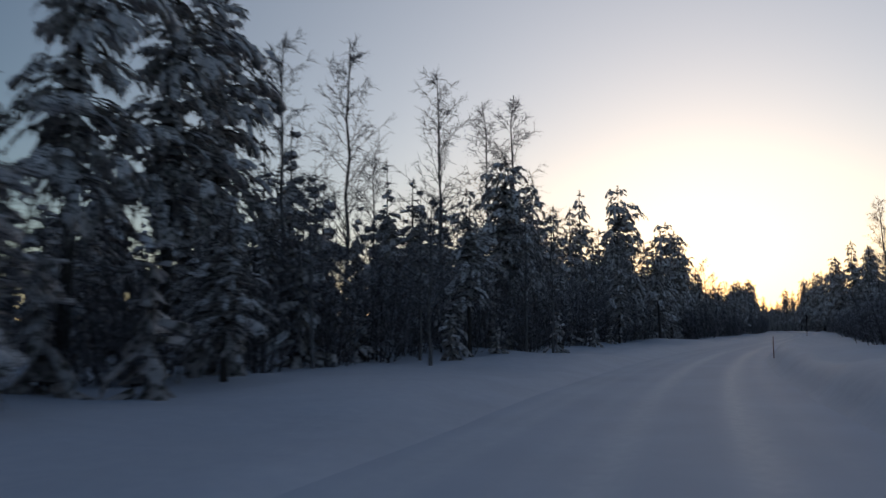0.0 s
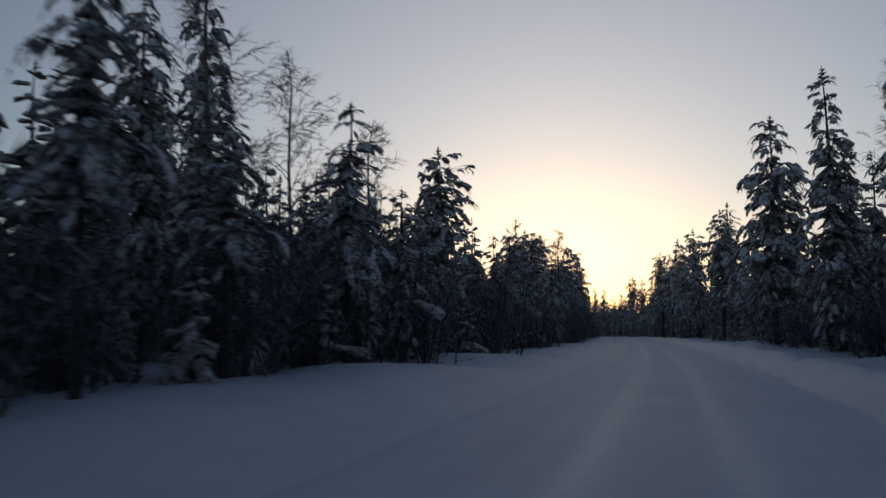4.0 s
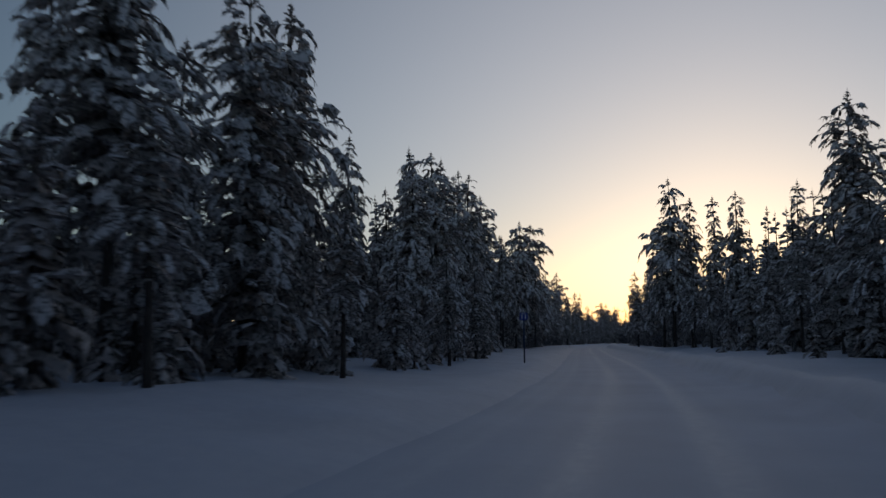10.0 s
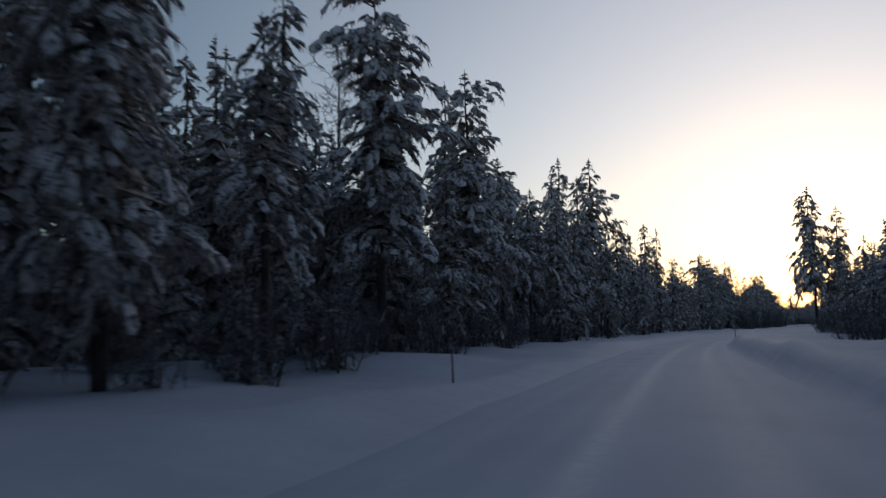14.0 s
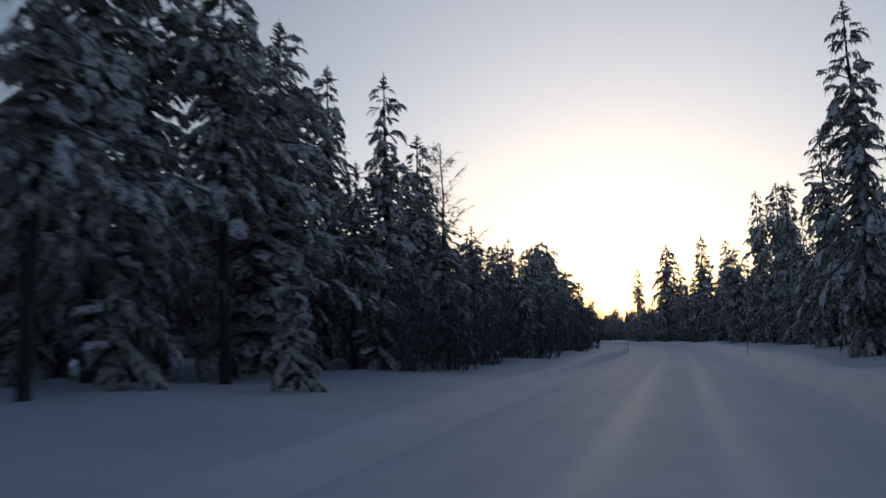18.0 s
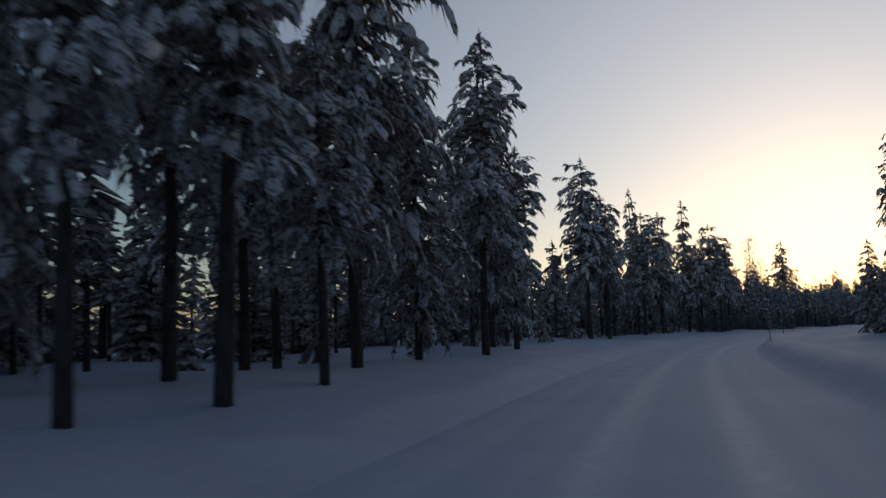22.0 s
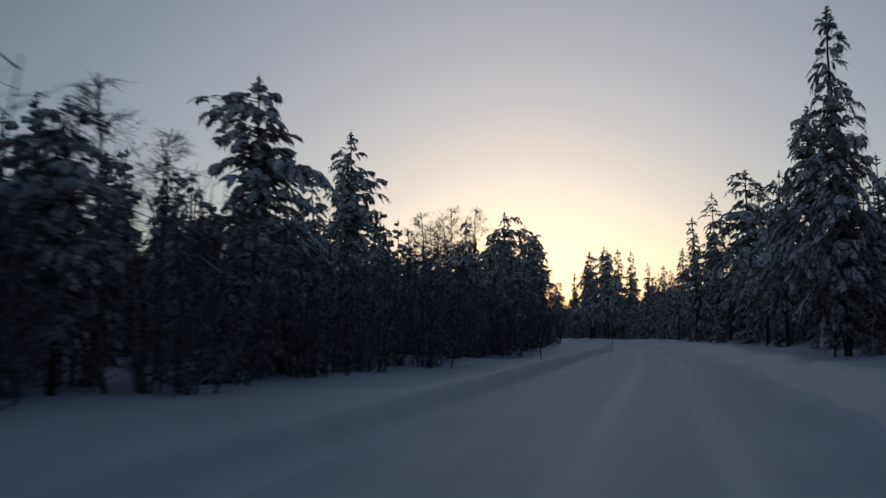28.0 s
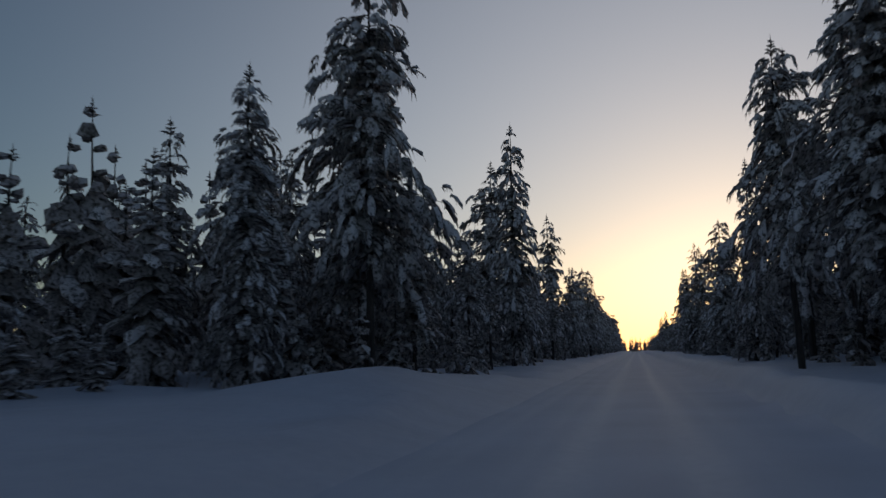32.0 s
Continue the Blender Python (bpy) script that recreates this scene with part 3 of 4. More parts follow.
def plant(kind, x, y, height, squat=1.0):
    i, lat = beside(x, y)
    kit = dice.choice(KITS[kind + "_far" if lat > 0 and kind in ("pine", "spruce") else kind])
    word, label, cat, group = WORDS[kind]
    ob = tagged(new(word), label, cat, group)
    s = height / GROWN[kind]
    wide = s ** 0.6 * squat * dice.uniform(0.9, 1.12)
    ob.matrix_basis = Matrix.LocRotScale((x, y, snow_height(lat, x, y) - 0.05), Euler((0, 0, dice.uniform(0, 6.28))), (wide, wide, s))
    for name, me in kit:
        c = child(name, me, ob)
        if name != "trunk":
            tagged(c, kind="stuff")
    TAKEN.append((x, y))


def pine(x, y, h):
    plant("pine", x, y, h)


def spruce(x, y, h):
    plant("spruce", x, y, h)


def tall_pine(x, y, h):
    plant("tall_pine", x, y, h)


def birch(x, y, h):
    plant("birch", x, y, h)


# ---- road furniture ----
POLE_KIT = []


def snow_pole(x, y):
    if not POLE_KIT:
        b, r, c = Build(), Build(), Build()
        b.tube([Vector((0, 0, -0.4)), Vector((0.01, 0, 0.45)), Vector((0.0, 0.01, 0.88))], [0.019, 0.018, 0.016], 7)
        r.tube([Vector((0, 0.006, 0.68)), Vector((0, 0.008, 0.79))], [0.0195, 0.0185], 7)
        c.tube([Vector((0, 0.01, 0.875)), Vector((0, 0.01, 0.9)), Vector((0, 0.01, 0.912))], [0.02, 0.017, 0.004], 7)
        POLE_KIT.extend([("stake", b.mesh("stake", [POLE_PAINT], True)), ("reflector_band", r.mesh("reflector_band", [REFLECT], True)), ("snow_cap", c.mesh("snow_cap", [CAP_SNOW], True))])
    i, lat = beside(x, y)
    ob = tagged(new("snow_pole"), "thin reddish wooden marker stake stuck in the snowbank", "marker pole", "marker poles along the road")
    ob.matrix_basis = Matrix.LocRotScale((x, y, snow_height(lat, x, y)), Euler((dice.uniform(-0.05, 0.05), dice.uniform(-0.05, 0.05), dice.uniform(0, 6))), None)
    for name, me in POLE_KIT:
        child(name, me, ob)


def plate(w, h, t, mat, name):
    bm = bmesh.new()
    bmesh.ops.create_cube(bm, size=1.0)
    bmesh.ops.scale(bm, vec=(w, t, h), verts=bm.verts)
    bmesh.ops.bevel(bm, geom=[e for e in bm.edges if abs(e.verts[0].co.y - e.verts[1].co.y) > t * 0.5], offset=min(0.03, 0.4 * min(w, h)), segments=3, affect="EDGES")
    me = bpy.data.meshes.new(name)
    bm.to_mesh(me)
    bm.free()
    me.materials.append(mat)
    return me


def post(height, r=0.032, mat=None, name="post"):
    b = Build()
    b.tube([Vector((0, 0, -0.5)), Vector((0, 0, height * 0.5)), Vector((0, 0, height))], [r, r, r], 10)
    b.tube([Vector((0, 0, height)), Vector((0, 0, height + 0.012))], [r * 1.06, r * 0.6], 10)
    return b.mesh(name, [mat or STEEL], True)


# blue roadside plate with two upright white bars
i, lat = beside(41.2, 361.2)
sign = tagged(new("road_sign"), "small blue road sign with white bars on a dark post", "road sign")
sign.matrix_basis = pose(41.2, 361.2, snow_height(lat, 41.2, 361.2), 0, 0, 8)
child("post", post(2.68, 0.042, POST_BLUE), sign, "dark blue painted post")
panel = child("panel", plate(0.42, 0.4, 0.012, SIGN_BLUE, "panel"), sign, "blue enamelled sign plate")
panel.location = (0, -0.055, 2.46)
for k, dx in enumerate((-0.09, 0.09)):
    bar = child("bar", plate(0.05, 0.27, 0.008, SIGN_WHITE, "bar"), panel, "white upright bar")
    bar.location = (dx, -0.0105, -0.02)
rim = child("bar", plate(0.24, 0.022, 0.008, SIGN_WHITE, "bar"), panel, "white bar across the top")
rim.location = (0, -0.0105, 0.15)
for dz in (2.34, 2.58):
    cl = child("clamp", plate(0.10, 0.035, 0.05, STEEL, "clamp"), sign)
    cl.location = (0, -0.025, dz)

# a sign for oncoming traffic, seen from behind
SX, SY = 50.5, 766.4
i, lat = beside(SX, SY)
back = tagged(new("road_sign"), "dark back of a rectangular road sign on a steel post", "road sign")
back.matrix_basis = pose(SX, SY, snow_height(lat, SX, SY), 0, 0, 6)
child("post", post(3.0, 0.024), back)
pb = child("panel", plate(0.6, 0.52, 0.014, SIGN_BACK, "panel"), back, "unpainted grey sign back")
pb.location = (0, 0.045, 2.8)
for dz in (2.68, 2.92):
    cl = child("rail", plate(0.5, 0.035, 0.03, STEEL, "rail"), back)
    cl.location = (0, 0.02, dz)


# ---- a clod of dirty ice dropped on the road, and a stump under the pines ----
def lump(name, seed, r, flat, mat):
    rng = random.Random(seed)
    bm = bmesh.new()
    bmesh.ops.create_icosphere(bm, subdivisions=2, radius=r)
    for v in bm.verts:
        v.co *= 1 + 0.45 * noise.noise(v.co * (2.0 / r) * 0.5 + Vector((seed, 0, 0)))
        v.co.z *= flat
    me = bpy.data.meshes.new(name)
    bm.to_mesh(me)
    bm.free()
    me.polygons.foreach_set("use_smooth", [True] * len(me.polygons))
    me.materials.append(mat)
    return me


clod = tagged(new("ice_clod", lump("ice_clod", 3, 0.09, 0.55, DIRTY_ICE)), "dark dirty lump of ice lying on the snowy road", "ice lump")
clod.matrix_basis = pose(91.36, 964.00, 0.035, 0, 0, 30)

i, lat = beside(21.9, 727.6)
stump = tagged(new("tree_stump"), "dark cut tree stump capped with thick snow", "stump")
stump.matrix_basis = pose(21.9, 727.6, snow_height(lat, 21.9, 727.6), 0, 2, 0)
wood = Build()
wood.tube([Vector((0, 0, -0.3)), Vector((0, 0, 0.05)), Vector((0.01, 0, 0.3)), Vector((0, 0.01, 0.52))], [0.27, 0.23, 0.19, 0.19], 11)
child("trunk", wood.mesh("trunk", [BARK], True), stump)
cap = child("snow_cap", lump("snow_cap", 8, 0.27, 0.55, CAP_SNOW), stump, "rounded white snow cap")
cap.location = (0, 0, 0.58)

snow_pole(5.3, 36.2)
snow_pole(15.4, 84.3)
snow_pole(32.7, 169.5)
snow_pole(35.6, 234.5)
snow_pole(41.7, 276.8)
snow_pole(49.5, 279.7)
snow_pole(40.8, 288.0)
snow_pole(53.2, 292.4)
snow_pole(32.9, 459.5)
snow_pole(36.9, 507.6)
snow_pole(49.6, 616.2)
snow_pole(46.6, 651.2)
snow_pole(55.8, 696.7)
snow_pole(45.7, 703.3)
snow_pole(49.7, 744.7)
snow_pole(54.5, 800.5)
snow_pole(60.5, 852.6)
snow_pole(75.6, 915.3)
snow_pole(85.4, 956.3)
snow_pole(87.5, 991.1)

# ---- the trees that stand out against the sky, stretch by stretch ----
tall_pine(-11.2, 14.1, 11.0)
tall_pine(-11.0, 17.3, 11.0)
tall_pine(-11.7, 20.7, 11.0)
birch(-12.1, 26.2, 11.2)
birch(-11.6, 31.1, 13.0)
birch(-14.8, 44.4, 11.1)
birch(-10.7, 44.6, 15.9)
pine(-7.4, 46.2, 11.2)
birch(-9.4, 52.5, 16.3)
spruce(-6.2, 53.5, 6.2)
birch(-8.6, 57.0, 17.9)
spruce(-7.2, 59.1, 6.9)
spruce(-10.6, 73.3, 12.1)
spruce(-7.4, 74.1, 12.4)
tall_pine(1.7, 76.7, 9.4)
pine(-2.2, 79.4, 11.2)
pine(-2.7, 82.0, 11.2)
spruce(-12.6, 83.4, 16.1)
spruce(-4.4, 83.8, 11.4)
pine(-1.7, 85.7, 15.9)
spruce(-7.2, 89.8, 14.3)
spruce(-1.7, 91.5, 10.5)
spruce(-6.8, 98.9, 17.9)
pine(-12.8, 102.3, 20.0)
spruce(-2.1, 104.4, 12.0)
spruce(-1.3, 108.7, 12.2)
pine(5.2, 110.2, 11.2)
spruce(4.8, 113.4, 14.3)
birch(31.8, 115.5, 17.4)
pine(4.1, 120.6, 16.3)
spruce(0.6, 122.8, 13.4)
spruce(31.2, 124.1, 12.5)
birch(34.3, 127.7, 16.0)
birch(35.9, 130.7, 12.3)
spruce(8.8, 137.8, 10.9)
birch(7.2, 140.1, 9.6)
pine(37.1, 146.7, 14.2)
spruce(3.0, 149.7, 12.6)
spruce(10.2, 149.8, 11.5)
birch(11.7, 152.4, 13.4)
spruce(41.7, 154.9, 14.4)
birch(13.3, 155.1, 11.6)
spruce(36.9, 156.3, 16.2)
spruce(40.0, 156.7, 15.2)
birch(15.2, 159.8, 9.9)
spruce(8.1, 160.3, 18.2)
spruce(36.7, 165.9, 13.6)
pine(17.7, 166.6, 10.2)
spruce(42.3, 168.8, 14.4)
birch(44.1, 173.5, 16.8)
spruce(43.2, 180.2, 13.4)
pine(39.4, 183.4, 15.7)
birch(22.0, 192.8, 10.2)
pine(23.9, 204.3, 10.6)
pine(23.2, 206.7, 11.3)
pine(22.8, 210.2, 11.3)
pine(22.8, 216.9, 11.2)
spruce(25.2, 218.8, 11.8)
birch(24.7, 225.6, 12.5)
pine(47.9, 227.8, 16.0)
birch(28.2, 231.5, 14.3)
birch(25.3, 232.2, 13.4)
spruce(51.2, 236.4, 18.2)
birch(26.5, 236.8, 14.5)
birch(28.4, 239.2, 14.4)
pine(28.8, 241.8, 11.2)
pine(29.2, 244.7, 12.1)
spruce(53.8, 246.6, 18.3)
birch(30.0, 249.8, 12.3)
spruce(54.9, 253.9, 16.0)
birch(28.5, 259.8, 14.1)
spruce(52.9, 260.9, 15.6)
spruce(30.9, 262.3, 11.8)
pine(32.2, 264.4, 15.9)
pine(53.4, 264.9, 18.1)
spruce(57.9, 268.3, 16.3)
pine(32.9, 269.6, 11.2)
spruce(33.2, 271.8, 11.2)
spruce(53.4, 272.6, 15.4)
pine(33.8, 277.3, 11.2)
pine(34.3, 281.7, 11.6)
spruce(55.8, 285.8, 17.2)
pine(33.7, 286.0, 13.8)
tall_pine(37.1, 291.3, 15.1)
pine(57.0, 292.2, 20.0)
spruce(33.2, 293.0, 14.8)
pine(36.6, 293.9, 17.1)
pine(36.6, 299.5, 11.2)
pine(35.8, 302.6, 11.2)
pine(35.9, 304.8, 11.2)
tall_pine(57.9, 305.5, 18.2)
pine(56.5, 309.0, 19.1)
birch(34.1, 311.2, 10.4)
birch(33.2, 314.4, 10.8)
spruce(57.2, 315.0, 18.3)
spruce(35.2, 318.0, 11.7)
pine(56.7, 319.7, 12.8)
spruce(32.2, 320.1, 12.8)
spruce(34.2, 323.4, 12.3)
pine(36.0, 334.3, 11.3)
spruce(32.1, 336.7, 12.9)
pine(36.8, 339.1, 11.4)
spruce(31.6, 343.3, 12.0)
pine(34.8, 345.9, 13.9)
birch(32.3, 348.6, 12.4)
spruce(64.4, 361.1, 13.4)
spruce(29.9, 364.8, 13.6)
pine(33.9, 365.0, 11.3)
spruce(32.5, 369.3, 13.7)
spruce(63.0, 369.5, 16.9)
spruce(30.4, 370.9, 11.3)
pine(33.3, 372.1, 13.9)
spruce(31.2, 373.1, 13.0)
spruce(31.7, 378.5, 15.1)
pine(61.7, 380.3, 18.6)
spruce(30.4, 381.2, 13.5)
spruce(30.9, 386.3, 15.0)
spruce(59.0, 388.1, 13.7)
spruce(31.7, 388.6, 15.7)
spruce(30.4, 391.3, 16.7)
pine(31.1, 395.0, 11.3)
tall_pine(32.7, 399.0, 11.3)
pine(30.2, 403.1, 16.3)
spruce(62.4, 403.7, 12.8)
spruce(56.0, 408.4, 16.5)
spruce(28.6, 410.6, 12.6)
spruce(27.1, 415.7, 12.7)
pine(49.8, 418.0, 20.0)
spruce(54.9, 418.6, 17.8)
spruce(28.8, 419.4, 14.3)
spruce(51.8, 420.5, 18.1)
pine(30.9, 421.2, 16.2)
pine(48.6, 422.9, 15.7)
pine(30.4, 423.7, 11.2)
spruce(26.4, 423.9, 14.0)
pine(28.1, 427.4, 11.2)
pine(28.7, 431.4, 11.2)
pine(27.2, 437.2, 11.2)
pine(29.3, 440.7, 18.5)
pine(45.0, 441.9, 9.1)
pine(27.2, 449.4, 15.6)
spruce(52.0, 452.5, 18.3)
spruce(46.4, 452.7, 11.8)
spruce(28.7, 454.4, 11.2)
tall_pine(26.6, 456.6, 11.2)
spruce(26.0, 464.2, 11.2)
spruce(47.0, 464.4, 14.6)
spruce(44.2, 465.6, 13.1)
pine(26.3, 470.2, 13.4)
birch(22.2, 474.5, 13.6)
spruce(24.1, 476.0, 13.7)
pine(26.0, 480.3, 13.2)
spruce(22.6, 485.9, 14.6)
tall_pine(24.5, 487.2, 11.2)
tall_pine(22.5, 488.4, 11.2)
tall_pine(24.4, 490.8, 11.2)
pine(23.2, 496.9, 11.2)
pine(24.1, 499.4, 10.5)
spruce(22.1, 506.0, 11.1)
spruce(23.1, 508.7, 13.4)
spruce(24.2, 513.5, 14.0)
pine(20.3, 524.9, 18.2)
pine(22.5, 529.1, 18.4)
spruce(24.5, 532.3, 12.5)
spruce(23.6, 541.9, 12.5)
pine(45.3, 556.4, 18.5)
spruce(48.1, 558.3, 15.7)
spruce(24.3, 559.3, 15.1)
spruce(21.6, 561.7, 14.1)
spruce(24.5, 568.9, 15.3)
birch(25.7, 585.3, 12.2)
pine(30.3, 589.2, 11.4)
tall_pine(29.7, 592.1, 11.4)
tall_pine(31.8, 592.9, 11.4)
pine(31.5, 597.6, 11.3)
pine(28.8, 601.5, 13.3)
spruce(28.7, 606.3, 14.2)
spruce(33.0, 607.4, 12.6)
spruce(30.0, 608.4, 13.6)
spruce(53.5, 610.1, 15.7)
spruce(33.0, 615.4, 12.0)
spruce(32.0, 618.4, 11.4)
birch(33.8, 621.1, 13.0)
spruce(31.7, 623.5, 12.2)
spruce(35.3, 624.3, 7.1)
spruce(57.3, 626.7, 13.8)
spruce(34.0, 629.6, 8.3)
spruce(34.4, 633.2, 7.9)
pine(34.2, 622.5, 6.8)
pine(35.9, 635.9, 8.3)
birch(31.1, 638.1, 9.3)
spruce(36.2, 638.6, 9.0)
spruce(34.7, 643.2, 8.9)
spruce(38.0, 645.8, 9.1)
spruce(35.5, 651.1, 9.1)
spruce(61.7, 651.5, 13.9)
pine(38.2, 655.3, 10.2)
pine(39.1, 658.4, 10.9)
pine(63.8, 662.3, 16.9)
pine(39.3, 663.4, 11.3)
spruce(37.4, 664.4, 11.2)
spruce(65.4, 665.2, 17.3)
spruce(63.6, 670.3, 17.4)
pine(38.6, 672.5, 9.4)
pine(61.5, 675.2, 11.5)
spruce(37.8, 679.0, 12.4)
spruce(33.4, 681.3, 10.4)
pine(41.4, 682.6, 10.1)
spruce(38.1, 683.7, 14.2)
pine(63.2, 686.1, 10.1)
pine(40.9, 690.7, 11.1)
spruce(35.9, 691.1, 8.4)
pine(62.8, 692.4, 8.9)
pine(38.3, 692.7, 12.5)
spruce(61.2, 695.7, 15.7)
pine(39.4, 696.2, 11.3)
spruce(65.5, 697.2, 14.9)
spruce(60.6, 706.6, 8.5)
tall_pine(41.1, 710.6, 11.4)
spruce(36.9, 712.2, 15.7)
tall_pine(41.8, 713.1, 11.4)
spruce(34.7, 713.4, 15.7)
birch(32.6, 714.4, 15.9)
tall_pine(38.5, 715.7, 11.4)
tall_pine(41.4, 717.0, 7.7)
pine(59.2, 719.5, 16.9)
tall_pine(37.1, 720.3, 11.4)
pine(39.3, 722.3, 16.6)
spruce(62.0, 722.4, 14.0)
tall_pine(35.8, 723.7, 11.4)
pine(38.4, 728.6, 12.2)
tall_pine(35.3, 730.1, 12.4)
tall_pine(38.0, 736.8, 14.3)
spruce(37.3, 740.0, 15.8)
tall_pine(34.7, 744.4, 11.5)
tall_pine(36.6, 746.1, 11.6)
tall_pine(33.6, 747.8, 11.6)
tall_pine(30.6, 750.2, 11.6)
tall_pine(33.6, 753.8, 11.5)
spruce(55.6, 757.0, 5.7)
pine(35.4, 771.8, 15.6)
spruce(25.4, 773.3, 11.4)
tall_pine(36.5, 774.5, 13.0)
tall_pine(38.7, 781.0, 11.7)
tall_pine(33.2, 781.6, 11.7)
spruce(60.9, 783.7, 18.0)
tall_pine(34.5, 783.8, 11.8)
tall_pine(34.8, 786.2, 11.6)
tall_pine(36.8, 789.6, 11.4)
pine(39.2, 790.0, 12.8)
spruce(23.4, 791.0, 11.1)
spruce(35.7, 795.7, 16.8)
tall_pine(41.8, 807.2, 11.7)
tall_pine(44.1, 807.3, 11.7)
spruce(37.2, 809.8, 12.9)
spruce(39.9, 811.5, 17.2)
tall_pine(44.7, 813.6, 10.9)
pine(42.7, 815.4, 14.2)
tall_pine(40.5, 818.7, 11.6)
tall_pine(43.7, 823.5, 11.9)
spruce(43.8, 827.7, 12.9)
spruce(47.7, 842.4, 9.5)
spruce(44.0, 843.9, 8.7)
spruce(49.2, 844.1, 9.0)
birch(46.5, 845.8, 15.0)
pine(51.8, 846.7, 14.1)
pine(74.3, 853.6, 15.0)
spruce(81.2, 864.3, 16.3)
spruce(45.8, 866.7, 11.9)
spruce(78.6, 873.6, 12.9)
spruce(58.9, 878.3, 8.5)
birch(48.1, 884.7, 14.4)
spruce(60.2, 887.7, 9.0)
pine(65.9, 898.6, 5.2)
birch(64.8, 902.7, 6.9)
pine(86.7, 904.3, 18.5)
spruce(45.9, 910.9, 16.1)
spruce(62.8, 912.0, 7.1)
pine(65.9, 912.1, 10.0)
spruce(66.5, 919.4, 7.8)
spruce(89.5, 921.4, 16.0)
spruce(67.4, 923.3, 9.5)
pine(72.8, 929.1, 6.2)
pine(92.7, 931.4, 14.0)
spruce(71.6, 933.3, 6.5)
pine(65.4, 937.0, 14.0)
birch(70.6, 938.4, 8.5)
birch(70.1, 940.8, 9.4)
pine(94.7, 941.5, 12.2)
spruce(74.5, 942.5, 8.1)
birch(70.9, 944.6, 8.6)
birch(71.4, 947.2, 10.1)
pine(96.0, 948.8, 9.4)
spruce(72.8, 953.8, 10.6)
birch(71.0, 956.5, 12.1)
pine(75.4, 958.9, 10.3)
birch(73.6, 960.5, 12.9)
pine(77.0, 962.6, 9.7)
pine(79.8, 964.9, 10.6)
spruce(73.8, 969.6, 11.3)
pine(79.1, 970.6, 12.6)
plant("pine", 102.4, 971.3, 18.1, 1.32)
birch(104.4, 973.1, 15.9)
spruce(73.3, 974.3, 11.3)
pine(80.5, 975.1, 11.6)
pine(77.3, 981.3, 15.6)
spruce(100.1, 982.2, 14.9)
spruce(103.5, 985.9, 18.2)
pine(80.6, 990.4, 7.3)
pine(81.2, 992.6, 7.3)
spruce(78.8, 994.3, 13.4)
pine(80.2, 994.9, 7.9)
spruce(77.0, 1007.0, 5.9)
spruce(73.6, 1018.4, 6.0)
spruce(73.4, 1021.5, 11.0)
spruce(73.2, 1026.0, 8.6)
spruce(78.4, 1032.1, 11.0)
spruce(71.7, 1037.0, 7.3)
pine(80.8, 1037.4, 16.4)
pine(99.1, 1038.6, 16.5)
pine(74.6, 1038.8, 11.9)
pine(79.6, 1039.5, 14.7)
spruce(68.4, 1042.7, 12.9)
spruce(73.3, 1045.4, 11.2)
spruce(115.5, 1048.0, 17.6)
spruce(75.2, 1048.1, 13.0)
pine(97.4, 1048.2, 15.5)
spruce(114.1, 1051.1, 13.8)
spruce(70.0, 1051.7, 13.1)
pine(101.0, 1053.5, 19.0)
spruce(67.9, 1053.9, 13.5)
spruce(106.8, 1054.2, 18.1)
spruce(47.9, 1055.0, 12.8)
spruce(110.6, 1055.1, 15.5)
spruce(104.8, 1057.0, 18.9)
spruce(48.3, 1059.1, 16.2)
pine(99.7, 1059.8, 18.8)
pine(51.6, 1060.4, 14.5)
spruce(113.6, 1061.5, 13.6)
spruce(80.6, 1067.4, 18.0)
pine(72.1, 1071.5, 14.0)
spruce(98.0, 1075.3, 15.8)
pine(75.6, 1083.5, 19.2)
spruce(120.9, 1085.4, 17.6)
pine(97.7, 1105.1, 15.3)
pine(76.0, 1118.2, 19.5)
spruce(96.5, 1139.9, 16.7)
spruce(94.1, 1141.9, 13.6)
spruce(100.9, 1143.6, 16.1)
spruce(95.8, 1145.8, 17.8)
pine(93.9, 1154.9, 13.6)
pine(74.6, 1172.5, 17.3)
spruce(93.9, 1187.8, 17.7)
spruce(97.2, 1246.3, 18.0)
spruce(88.3, 1261.4, 10.4)
spruce(89.0, 1296.2, 13.7)
spruce(69.6, 1302.5, 11.8)
spruce(86.0, 1361.3, 13.2)
spruce(17.0, 471.1, 12.3)
spruce(16.7, 474.1, 13.4)
spruce(18.0, 467.2, 11.5)
spruce(27.3, 262.2, 11.9)
pine(22.1, 249.6, 10.4)
spruce(26.6, 256.1, 11.0)
spruce(-12.9, 62.6, 9.3)
pine(-14.0, 68.5, 9.8)
spruce(24.3, 604.2, 9.9)
pine(22.9, 607.8, 10.6)
spruce(30.9, 766.2, 9.5)


# the forest between and behind those trees
def clear(x, y, gap):
    return all((x - a) ** 2 + (y - b) ** 2 > gap * gap for a, b in TAKEN[-2600:])


# the road's points are counted from START, where the drive begins; HALF points go by in half a second
START, HALF = 144, 16
